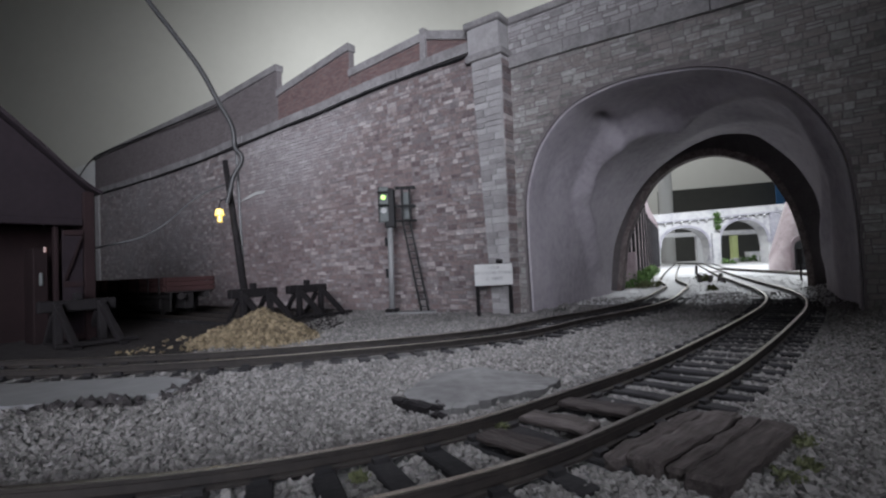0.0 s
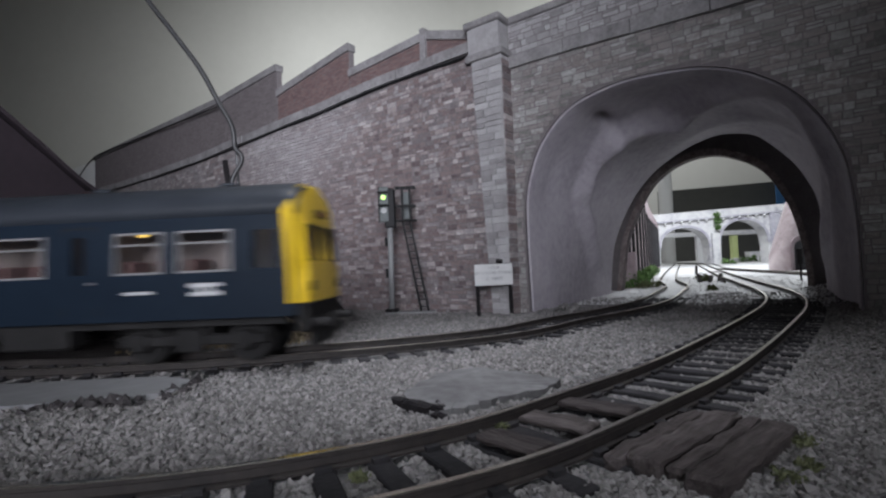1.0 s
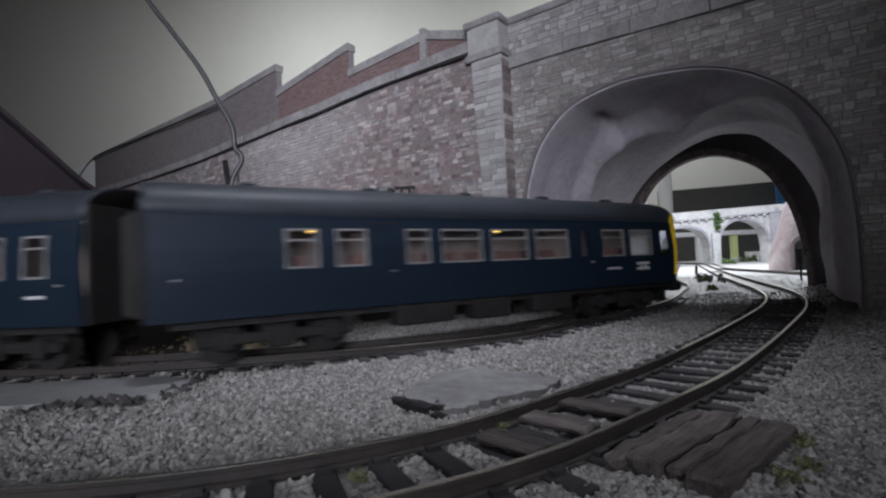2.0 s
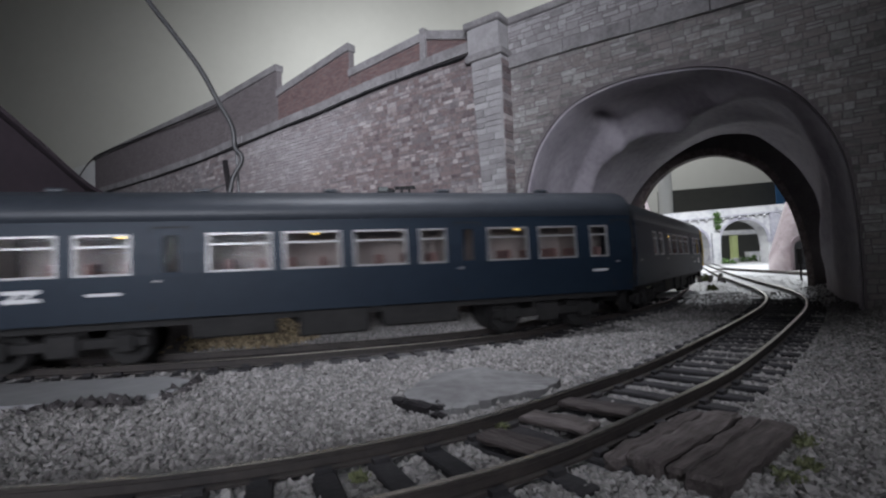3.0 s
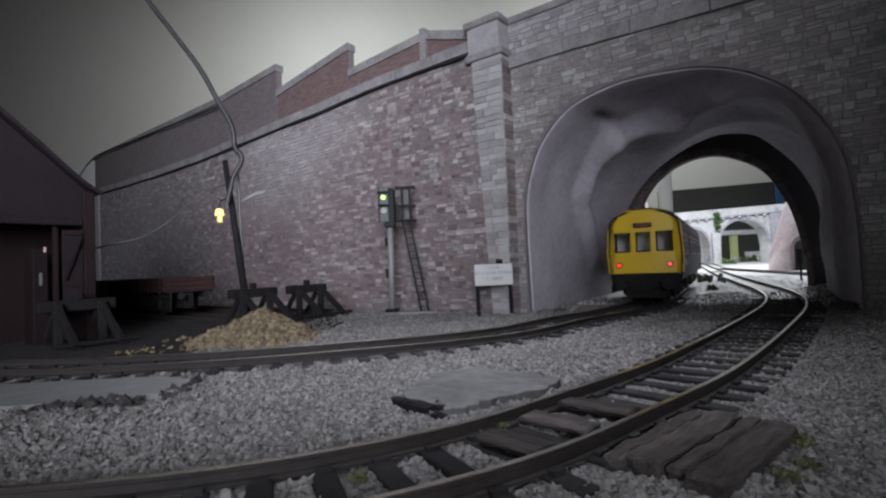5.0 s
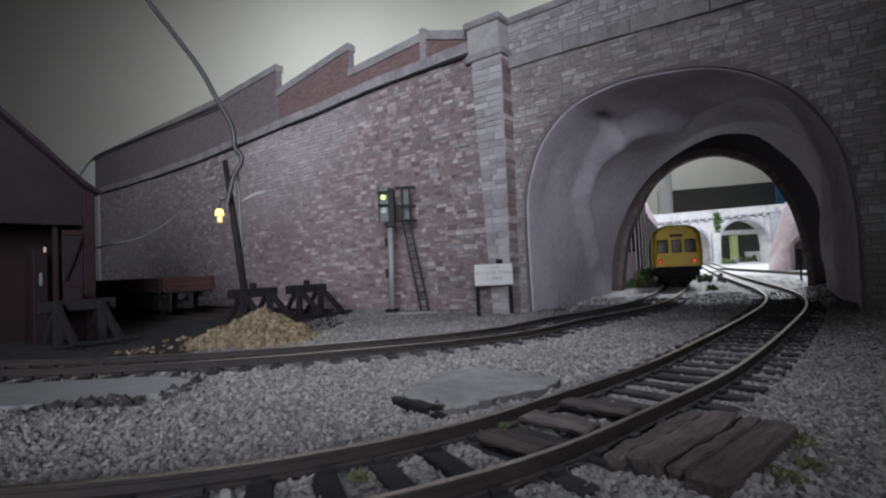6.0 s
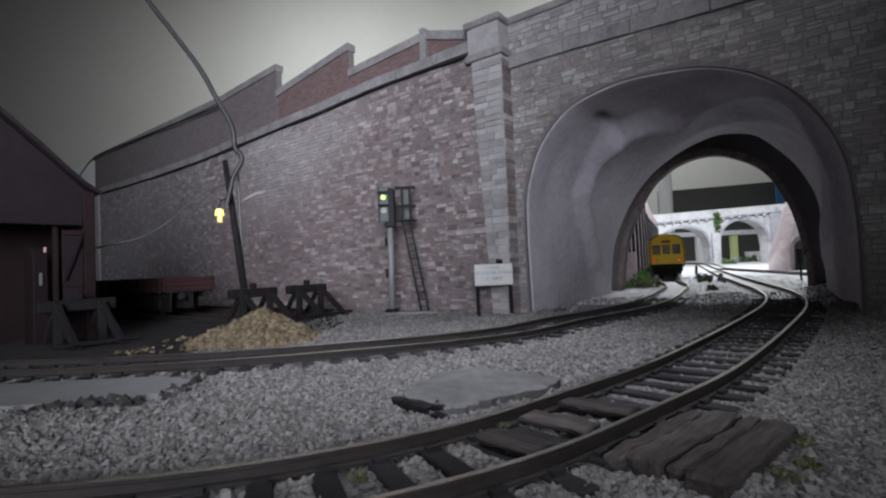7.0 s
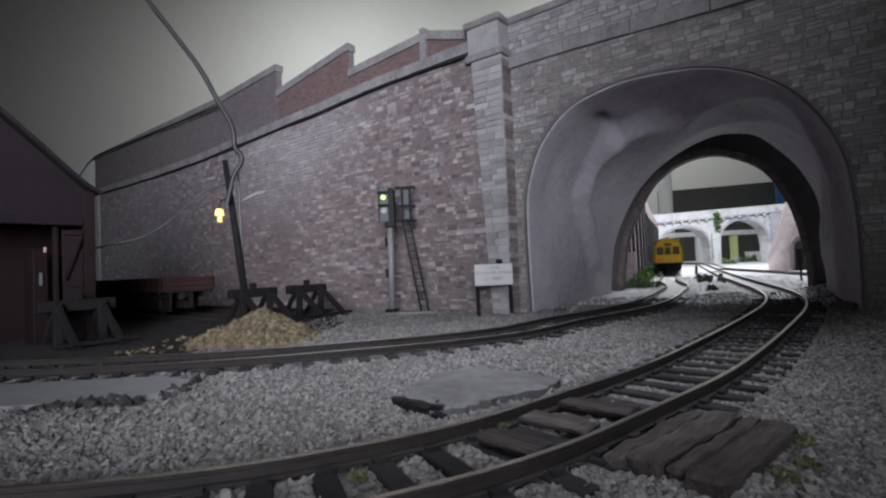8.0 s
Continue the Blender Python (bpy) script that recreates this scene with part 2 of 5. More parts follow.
def bank(x, y):
    """Height of the ballast: level, with a bank against the tunnel mouth's side."""
    v, u = x * SA + y * CA, x * CA - y * SA
    h = 0.9
    k = min(1.0, max(0.0, (v - 150) / 60.0)) * min(1.0, max(0.0, (450 - v) / 40.0))
    nd = np.min(np.hypot(NEAR[:, 0] - x, NEAR[:, 1] - y)) if 100 < v < 500 else 99
    if x > 40 and u > -30:
        h += 5.0 * k * min(1.0, max(0.0, (nd - 15) / 16.0))
    h += 0.6 * noise.noise((x * 0.07, y * 0.07, 0)) + 0.35 * noise.noise((x * 0.2, y * 0.2, 3))
    return h


def cinders(x, y):
    """The dark ash ground about the shed and sidings."""
    return x < -52 and y > 168 + 1.3 * max(0.0, x + 100) + 6 * noise.noise((x * 0.05, y * 0.05, 8)) and x + 0.25 * y < 10


def ground_sheet():
    xs = np.concatenate([np.linspace(-1500, -320, 24), np.arange(-300, 330, 6), np.linspace(345, 2200, 40)])
    ys = np.concatenate([np.linspace(-500, -20, 12), np.arange(-10, 520, 6), np.linspace(535, 3000, 50)])
    verts = [(x, y, bank(x, y)) for y in ys for x in xs]
    w = len(xs)
    faces = [(j * w + i, j * w + i + 1, (j + 1) * w + i + 1, (j + 1) * w + i) for j in range(len(ys) - 1) for i in range(w - 1)]
    g = raw("ground", verts, faces, BALLAST, smooth=True)
    g.data.materials.append(YARD_LIT)
    g.data.materials.append(CINDER_AND_SHADE)
    for p in g.data.polygons:
        c = p.center
        # Past this line the floor takes the colour with yard light painted in.
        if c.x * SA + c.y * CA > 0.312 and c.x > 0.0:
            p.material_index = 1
        elif cinders(c.x / MM, c.y / MM):
            p.material_index = 2
    tagged(g, "grey ballast-covered baseboard, yard light painted in beyond the tunnel", "ground", kind="structure")
    side = part("baseboard", boxes(((-1500, -500, -40), (2200, 3000, -3)), bevel=1), TIMBER)
    tagged(side, "plain wooden baseboard under the model scenery", "baseboard", kind="structure")


ground_sheet()


# ---- the room ----
def room():
    x0, x1, y0, y1, z0, z1 = -4200, 3600, -1600, 3700, -850, 2700
    t = 100
    for name, lo, hi, mat, label, cat in (
        ("floor", (x0, y0, z0 - t), (x1, y1, z0), FLOORMAT, "dark grey carpeted room floor", "floor"),
        ("ceiling", (x0, y0, z1), (x1, y1, z1 + t), CEILING, "plain white room ceiling", "ceiling"),
        ("wall_north", (x0 - t, y1, z0), (x1 + t, y1 + t, z1), WALLPAINT, "plain pale grey painted room wall", "wall"),
        # South, west and east are never seen; darkened only to reduce bounce.
        ("wall_south", (x0 - t, y0 - t, z0), (x1 + t, y0, z1), BOUNCECUT, "unseen room wall coloured dark to cut bounced light", "wall"),
        ("wall_west", (x0 - t, y0, z0), (x0, y1, z1), BOUNCECUT, "unseen room wall coloured dark to cut bounced light", "wall"),
        ("wall_east", (x1, y0, z0), (x1 + t, y1, z1), BOUNCECUT, "unseen room wall coloured dark to cut bounced light", "wall"),
    ):
        tagged(part(name, boxes((lo, hi)), mat), label, cat, kind="structure")


room()


# ---- masonry ----
GREYBRICK = material("grey_brown_brick", [(0.11, 0.095, 0.097), (0.15, 0.13, 0.133), (0.19, 0.17, 0.172)], 120, 0.8, 0.4, random=0.4, per="island")


def inside(poly, u, z):
    hit = False
    for (a, b), (c, d) in zip(poly, poly[1:] + poly[:1]):
        if (b > z) != (d > z) and u < a + (z - b) / (d - b) * (c - a):
            hit = not hit
    return hit


def courses(u0, u1, z0, z1, height, length, rng, keep, top=None):
    """Stones in uneven courses: (u, z, width, height, proud) for every stone that keep() lets stand."""
    out = []
    z = z0
    while z < z1 - 0.5:
        h = min(height * rng.uniform(0.75, 1.3), z1 - z)
        u = u0 - rng.uniform(0, length)
        while u < u1:
            w = length * rng.uniform(0.45, 1.75)
            a, b = max(u, u0), min(u + w, u1)
            u += w
            if b - a < 0.8:
                continue
            # keep the runs of the stone that stand clear of openings
            n = 8
            clear = [all(keep(a + (b - a) * (i + e) / n, r) for e in (0, 1) for r in (z, z + h)) for i in range(n)]
            i = 0
            while i < n:
                if not clear[i]:
                    i += 1
                    continue
                k = i
                while k < n and clear[k]:
                    k += 1
                p, q = a + (b - a) * i / n, a + (b - a) * k / n
                i = k
                if q - p < 0.7:
                    continue
                if q - p > length * 0.7 and h > height and rng.random() < 0.35:
                    f = rng.uniform(0.4, 0.6)
                    out.append((p, z, q - p, h * f, rng.uniform(0.05, 0.3)))
                    out.append((p, z + h * f, q - p, h * (1 - f), rng.uniform(0.05, 0.3)))
                else:
                    out.append((p, z, q - p, h, rng.uniform(0.05, 0.36)))
        z += h
    return out


def stone_mesh(stones, rng, gap=0.06, back=0.4):
    verts, faces = [], []
    for u, z, w, h, p in stones:
        i = len(verts)
        c = min(0.22, h * 0.12)
        j = [rng.uniform(-0.2, 0.2) for _ in range(8)]
        for k, (a, b) in enumerate(((u + gap, z + gap), (u + w - gap, z + gap), (u + w - gap, z + h - gap), (u + gap, z + h - gap))):
            verts.append((a + j[k], -back, b + j[k + 4]))
        for k, (a, b) in enumerate(((u + gap + c, z + gap + c), (u + w - gap - c, z + gap + c), (u + w - gap - c, z + h - gap - c), (u + gap + c, z + h - gap - c))):
            verts.append((a + j[k], p, b + j[k + 4]))
        faces += [(i + 4, i + 7, i + 6, i + 5)]
        faces += [(i + k, i + 4 + k, i + 4 + (k + 1) % 4, i + (k + 1) % 4) for k in range(4)]
    return verts, faces


def place(ob, v):
    m = wall_frame(v).copy()
    m.translation = m.translation * MM
    ob.matrix_basis = m
    return ob


def slab(name, outline, y0, y1, mat, parent=None):
    """A plate with the given outline in u and z, from y0 to y1 out of the wall's face."""
    n = len(outline)
    verts = [(u, y0, z) for u, z in outline] + [(u, y1, z) for u, z in outline]
    faces = [tuple(range(n)), tuple(range(2 * n - 1, n - 1, -1))] + [(k, n + k, n + (k + 1) % n, (k + 1) % n) for k in range(n)]
    ob = raw(name, verts, faces, mat, parent)
    bm = bmesh.new()
    bm.from_mesh(ob.data)
    bmesh.ops.recalc_face_normals(bm, faces=bm.faces)
    bmesh.ops.triangulate(bm, faces=[f for f in bm.faces if len(f.verts) > 4])
    bm.to_mesh(ob.data)
    bm.free()
    return ob


def smooth_outline(points, n):
    p = np.array(points, float)
    s = np.concatenate([[0], np.cumsum(np.linalg.norm(np.diff(p, axis=0), axis=1))])
    q = np.stack([np.interp(np.linspace(0, s[-1], n), s, p[:, k]) for k in range(2)], 1)
    for _ in range(int(n * 0.12)):
        q[1:-1] = q[1:-1] * 0.5 + (q[:-2] + q[2:]) * 0.25
    return [tuple(r) for r in q]


MOUTH = smooth_outline([(-125, -2), (-126, 39), (-125.6, 67), (-117, 91.5), (-99.5, 109.5), (-70, 116), (-35, 113), (-16, 105), (1, 90.5), (12.8, 65), (14.3, 37), (14.2, 11), (14, -2)], 64)
EXIT = smooth_outline([(-131, -3), (-124, 46), (-103, 87), (-81.5, 102), (-56, 105.5), (-26, 90), (-11, 58.5), (-5, 26), (-4.5, -3)], 48)


def ledge(u):
    """The top of the stonework, sagging in the middle and rising towards the pilaster."""
    return float(np.interp(u, (-748, -595, -468, -416, -371, -296, -241, -190, -140), (139.5, 137.5, 138.5, 141, 142.5, 145.6, 148.6, 150, 150.2)))


def left_wall():
    rng = random.Random(4)
    w = place(thing("wall_1", kind="structure", label="long retaining wall of mottled brown and grey rubble stone", category="wall"), V_LEFT)
    slab("wall_core", [(-748, -3), (-141, -3)] + [(u, ledge(u)) for u in (-141, -190, -241, -296, -371, -416, -468, -595, -748)], -9, 0, MORTAR, w)
    stones = courses(-747, -142, 0, 151, 2.75, 4.9, rng, lambda u, z: z < ledge(u) + 0.5)
    near = [s for s in stones if s[0] > -262 and 3 < s[1] < 80]
    rng.shuffle(near)
    chosen = set(near[:290])
    verts, faces = stone_mesh([s for s in stones if s not in chosen], rng)
    tagged(raw("stonework", verts, faces, STONE, w), kind="stuff")
    pieces(chosen, rng, w)
    # string course with a drip edge
    for k in range(20):
        a, b = -748 + k * 30, min(-148.5, -748 + (k + 1) * 30 - 0.5)
        slab("coping_block", [(a, ledge(a)), (b, ledge(b)), (b, ledge(b) + 6.2), (a, ledge(a) + 6.2)], -9, 2.2 + 0.3 * (k % 3), COPING, w)
    # stepped red brick parapet on top
    for a, b, za, zb in ((-748, -425, 187, 189), (-424, -344.5, 189.5, 194.7), (-344, -258, 173, 185.4), (-257.5, -191, 166, 170.5), (-187, -150, 171, 159)):
        slab("parapet", [(a, ledge(a) + 6), (b, ledge(b) + 6), (b, zb), (a, za)], -9, -4.2, MORTAR, w)
        top = lambda u: za + (zb - za) * (u - a) / (b - a)
        bricks = courses(a, b, 145, max(za, zb), 1.05, 3.0, rng, lambda u, z: ledge(u) + 5.5 < z < top(u) + 0.8)
        plain = a < -350
        verts, faces = stone_mesh(bricks, rng, 0.06, 0.1)
        tagged(raw("brickwork", [(x, y * 0.4 - 4.1, z) for x, y, z in verts], faces, GREYBRICK if plain else BRICKRED, w), kind="stuff")
        slab("parapet_coping", [(a - 0.6, za), (b + 0.6, zb), (b + 0.6, zb + 5.4), (a - 0.6, za + 5.4)], -10, -2.6, COPING, w)
    part("parapet_pier", boxes(((-191, -10, 151), (-186.8, -1.5, 178)), bevel=0.4), COPING, w)
    part("end_pilaster", boxes(((-748, -9, -3), (-720, 2, 138)), bevel=0.5), GREYSTONE, w)


def pieces(stones, rng, parent, mat=None):
    """Stones of their own, on a few shared meshes of common sizes."""
    shapes = {}
    for u, z, w, h, p in stones:
        key = (max(1, round(w / 1.2)), max(1, round(h / 0.5)))
        if key not in shapes:
            verts, faces = stone_mesh([(-key[0] * 0.6, -key[1] * 0.25, key[0] * 1.2, key[1] * 0.5, 0.3)], rng)
            me = bpy.data.meshes.new("stone")
            me.from_pydata([(a * MM, b * MM, c * MM) for a, b, c in verts], [], faces)
            me.materials.append(mat or STONE_PIECE)
            shapes[key] = me
        ob = new("stone", shapes[key])
        ob.parent = parent
        ob.matrix_basis = Matrix.Translation(((u + w / 2) * MM, (p - 0.3) * MM, (z + h / 2) * MM)) @ Matrix.Diagonal((w / (key[0] * 1.2), 1, h / (key[1] * 0.5), 1))


def pillar():
    rng = random.Random(9)
    p = place(thing("pillar", kind="structure", label="pale grey stone pilaster with a flat cap between the walls", category="pillar"), 232.6)
    left = lambda z: -142.8 - 7.0 * z / 143
    right = lambda z: -131.2 + 0.8 * z / 143
    slab("shaft", [(left(0), -2), (right(0), -2), (right(143), 143), (left(143), 143)], -11, -0.5, GREYSTONE, p)
    front, z, side = [], 0.0, []
    while z < 141:
        h = rng.uniform(2.4, 4.6)
        k = rng.uniform(0.3, 0.7)
        a, b = left(z), right(z)
        m = a + (b - a) * k
        front += [(a, z, m - a, h, rng.uniform(0.0, 0.22)), (m, z, b - m, h, rng.uniform(0.0, 0.22))]
        side.append((z, h, rng.uniform(0.2, 0.7)))
        z += h
    verts, faces = stone_mesh(front, rng, 0.02, 0.7)
    raw("quoins", verts, faces, GREYSTONE, p)
    bm = bmesh.new()
    for z, h, d in side:
        box(bm, (right(z) - 2, -11, z + 0.15), (right(z) + d, -0.7, z + h - 0.15), None, 0.2)
    part("return_stones", bm, STONE, p)
    part("neck", boxes(((-153, -12, 143), (-129, 1.4, 147)), bevel=0.5), COPING, p)
    part("cap_block", boxes(((-151.5, -11, 147), (-131, 0.4, 162)), bevel=0.4), GREYSTONE, p)
    part("cap", boxes(((-153.5, -12.5, 162), (-129.5, 1.8, 166)), bevel=0.8), COPING, p)


def portal():
    rng = random.Random(12)
    w = place(thing("wall_2", kind="structure", label="grey-brown stone tunnel portal wall with a wide arch", category="wall"), V_PORTAL)
    slab("wall_core", [(-147, -3)] + MOUTH + [(110, -3), (110, 162), (-147, 162)], -8, 0, MORTAR, w)
    wide = [(-56 + (u + 56) * 1.005, z + 0.4) for u, z in MOUTH]
    stones = courses(-133, 110, 0, 137.5, 2.9, 5.3, rng, lambda u, z: not inside(wide, u, z))
    near = [s for s in stones if s[1] > 30 and s[0] < 40]
    rng.shuffle(near)
    chosen = set(near[:290])
    verts, faces = stone_mesh([s for s in stones if s not in chosen], rng)
    tagged(raw("stonework", verts, faces, PORTAL_STONE, w), kind="stuff")
    pieces(chosen, rng, w, PORTAL_PIECE)
    parapet = courses(-131, 110, 140.6, 162, 3.2, 5.8, rng, lambda u, z: True)
    verts, faces = stone_mesh(parapet, rng)
    tagged(raw("parapet_stonework", verts, faces, GREYSTONE, w), kind="stuff")
    for k in range(7):
        a, b = -132 + k * 34, -98.5 + k * 34
        low = [136.9 - 0.036 * max(0.0, u + 100) for u in (a, b)]
        slab("coping_block", [(a, low[0]), (b, low[1]), (b, low[1] + 6.6), (a, low[0] + 6.6)], -8, 2.2 + 0.3 * (k % 2), COPING, w)
    for k in range(6):
        part("parapet_coping", boxes(((-130 + k * 40, -9, 162), (-90.6 + k * 40, 1.6, 166)), bevel=0.6), COPING, w)
    # far end of the tunnel, and unseen boards added over it to block light
    e = place(thing("wall_3", kind="structure", label="plain dark far portal wall of the tunnel", category="wall"), V_EXIT)
    slab("wall_core", [(-300, -3)] + EXIT + [(140, -3), (140, 158), (-300, 158)], -7, 0, MORTAR, e)
    inner = [((u + 68) * 1.06 - 68, z * 1.05 - (0 if z > 0 else 1)) for u, z in EXIT]
    slab("arch_ring", EXIT + inner[::-1], -8, 1.2, STONE, e)
    d = place(thing("tunnel_light_shield", kind="structure", label="unseen boards that keep lamp light out of the tunnel", category="deck"), V_PORTAL)
    part("deck_board", boxes(((-300, -176, 152), (140, -9.2, 157))), TIMBER, d)
    part("side_board", boxes(((112, -174, -3), (120, -9.2, 151.8))), TIMBER, d)
    part("side_board", boxes(((-300, -174, -3), (-292, -9.2, 151.8))), TIMBER, d)


def lining():
    a = smooth_outline([(-124.4, -1), (-125.2, 39), (-124.8, 67), (-116.3, 91), (-99, 109), (-70, 115.4), (-35, 112.4), (-16.4, 104.4), (0.4, 90), (12.2, 65), (13.8, 37), (13.6, 11), (13.4, -1)], 140)
    b = smooth_outline([(-129, -1), (-125, 38), (-116.5, 59), (-106, 77), (-91, 93), (-72, 105), (-48.5, 112.5), (-26, 108), (-5.8, 84.5), (4.4, 61.5), (5.7, 33), (5.5, -1)], 140)
    n, rows = 140, 80
    verts, faces = [], []
    for j in range(rows):
        t = j / (rows - 1)
        y = -1.5 - 142 * t
        for i in range(n):
            f = i / (n - 1)
            u = a[i][0] * (1 - t) + b[i][0] * t
            z = a[i][1] * (1 - t) + b[i][1] * t
            cu, cz = -58, 45
            r = Vector((u - cu, z - cz))
            r.normalize()
            # long sags and folds of loose card, fading out at the mouth
            e = min(1.0, t * 6, 0.15 + (1 - t) * 4)
            fold = 3.6 * noise.noise((f * 4.0, t * 1.8, 1.7)) + 1.3 * noise.noise((f * 11.0, t * 4.0, 5.0))
            for fa, ta, fb, tb, amp, width in ((0.37, 0.39, 0.50, 0.42, 11.0, 0.06), (0.50, 0.42, 0.64, 0.05, 12.0, 0.07), (0.37, 0.39, 0.25, 0.44, 8.0, 0.05), (0.25, 0.44, 0.10, 0.66, 7.0, 0.05), (0.10, 0.66, 0.01, 0.95, 4.5, 0.05), (0.45, 0.85, 0.66, 0.45, 4.0, 0.07), (0.70, 0.10, 0.93, 0.45, 4.5, 0.07), (0.80, 0.55, 0.97, 0.9, 3.5, 0.05)):
                # a crease: a ridge towards the inside along a line over the card
                vx, vy = fb - fa, (tb - ta)
                g = min(1.0, max(0.0, ((f - fa) * vx + (t - ta) * vy) / (vx * vx + vy * vy)))
                d = math.hypot(f - fa - g * vx, (t - ta - g * vy) * 0.7)
                fold -= amp * max(0.0, 1 - d / width) ** 1.3 * (0.45 + 0.55 * math.sin(math.pi * min(1.0, 0.15 + g * 0.8)))
            fold += 8.0 * math.exp(-(((f - 0.388) / 0.013) ** 2 + ((t - 0.28) / 0.09) ** 2)) + 3.5 * math.exp(-(((f - 0.5) / 0.08) ** 2 + ((t - 0.2) / 0.1) ** 2))
            k = e * fold
            verts.append((u + r.x * k, y, max(-1.5, z + r.y * k * (0.2 if z < 8 else 1))))
    for j in range(rows - 1):
        for i in range(n - 1):
            faces.append((j * n + i, j * n + i + 1, (j + 1) * n + i + 1, (j + 1) * n + i))
    ob = place(raw("tunnel_lining", verts, faces, LINING, smooth=True), V_PORTAL)
    s = ob.modifiers.new("thickness", "SOLIDIFY")
    s.thickness, s.offset = 0.8 * MM, 0
    tagged(ob, "crumpled grey card lining of the tunnel", "tunnel lining", kind="structure")


left_wall()
pillar()
portal()
lining()


# ---- tracks ----
def track(name, q, label, skip=None, spacing=8.2):
    t = thing(name, label=label, category="railway track", kind="structure")
    d = headings(q)
    nrm = np.stack([-d[:, 1], d[:, 0]], 1)
    for side in (-1, 1):
        for piece, prof, mat in (("rail", [(-1.1, 1.6), (1.1, 1.6), (1.1, 1.95), (0.35, 2.2), (0.3, 3.2), (0.55, 3.4), (0.55, 3.88), (-0.55, 3.88), (-0.55, 3.4), (-0.3, 3.2), (-0.35, 2.2), (-1.1, 1.95)], RAIL),
                                 ("rail_head", [(-0.52, 3.86), (0.52, 3.86), (0.42, 4.0), (-0.42, 4.0)], RAILTOP)):
            verts, faces, m = [], [], len(prof)
            for p, k in zip(q, nrm):
                o = p + k * side * 8.25
                verts += [(o[0] + k[0] * a, o[1] + k[1] * a, z) for a, z in prof]
            for i in range(len(q) - 1):
                faces += [(i * m + j, i * m + (j + 1) % m, (i + 1) * m + (j + 1) % m, (i + 1) * m + j) for j in range(m)]
            raw(piece, verts, faces, mat, t)
    bm = box(bmesh.new(), (-1.7, -15.2, 0.2), (1.7, 15.2, 1.6), None, 0.25)
    for e in (-1, 1):
        for f in (-1, 1):
            box(bm, (-1.1, e * 8.25 + f * 1.6 - 0.6, 1.6), (1.1, e * 8.25 + f * 1.6 + 0.6, 2.3))
    me = mesh_of("sleeper", bm, SLEEPER)
    s = along(q)
    rng = random.Random(len(q))
    at = 4.0
    while at < s[-1] - 4:
        x, y = np.interp(at, s, q[:, 0]), np.interp(at, s, q[:, 1])
        hx, hy = np.interp(at, s, d[:, 0]), np.interp(at, s, d[:, 1])
        at += spacing
        if y > 900 or x < -230 or x * SA + y * CA > 345 or q is THIRD:
            continue
        ob = new("sleeper", me)
        ob.parent = t
        ob.matrix_basis = pose(x * MM, y * MM, rng.uniform(-0.1, 0.1) * MM, 0, 0, math.degrees(math.atan2(hy, hx)) + rng.uniform(-1.5, 1.5))
    return t


track("main_track", MAIN, "dark-sleepered model railway track curving into the tunnel")
track("near_track", NEAR, "model railway track with worn bright rail heads")
track("yard_track", THIRD, "model railway track in the pale yard")


# ---- yard beyond the tunnel ----
PALE = material("pale_concrete", [(0.36, 0.35, 0.42), (0.58, 0.575, 0.60), (0.68, 0.675, 0.685), (0.70, 0.70, 0.70)], 14, 0.85, 0.3, spread=(0.34, 0.62))
LILAC = material("lilac_weathered_concrete", [(0.32, 0.30, 0.38), (0.46, 0.45, 0.51), (0.60, 0.59, 0.62)], 18, 0.85, 0.3)
PLUM = material("plum_grey_wall", [(0.26, 0.20, 0.22), (0.36, 0.29, 0.31), (0.42, 0.35, 0.36)], 30, 0.85, 0.3)
# Near-black for shade: buttress sides and the inside of the hill doorway.
SHADEDARK = material("painted_shade", [(0.02, 0.02, 0.022), (0.04, 0.04, 0.045)], 60, 0.9, 0.2)
LEAF = material("green_foliage", [(0.035, 0.07, 0.02), (0.10, 0.19, 0.055), (0.20, 0.32, 0.11)], 120, 0.9, 0.2, random=0.6, per="island")
DRYLEAF = material("dry_yellow_tuft", [(0.07, 0.08, 0.035), (0.15, 0.16, 0.08)], 120, 0.9, 0.2, random=0.6, per="island")
BOARDGREY = material("dark_grey_board", [(0.095, 0.095, 0.09), (0.12, 0.12, 0.112)], 6, 0.9, 0.05)
BLUECARD = material("blue_card", [(0.05, 0.16, 0.36), (0.06, 0.19, 0.42)], 6, 0.8, 0.05)
PIPEWHITE = material("white_pipe", [(0.70, 0.70, 0.69), (0.78, 0.78, 0.77)], 6, 0.5, 0.05)
ROCK = material("mauve_rock_plaster", [(0.24, 0.19, 0.20), (0.36, 0.30, 0.31), (0.44, 0.38, 0.38)], 25, 0.9, 0.5)
# Yellow-green tone given to one pier of the far bridge.
LIME = material("lime_toned_pier", [(0.45, 0.52, 0.20), (0.58, 0.64, 0.32)], 25, 0.8, 0.2)


def arch_outline(x0, x1, spring, crown, n=14):
    c, r = (x0 + x1) / 2, (x1 - x0) / 2
    return [(c - r * math.cos(math.pi * i / n), spring + (crown - spring) * math.sin(math.pi * i / n) ** 0.8) for i in range(n + 1)]


def plate(name, outline, y0, y1, mat, parent):
    return slab(name, outline, y0, y1, mat, parent)


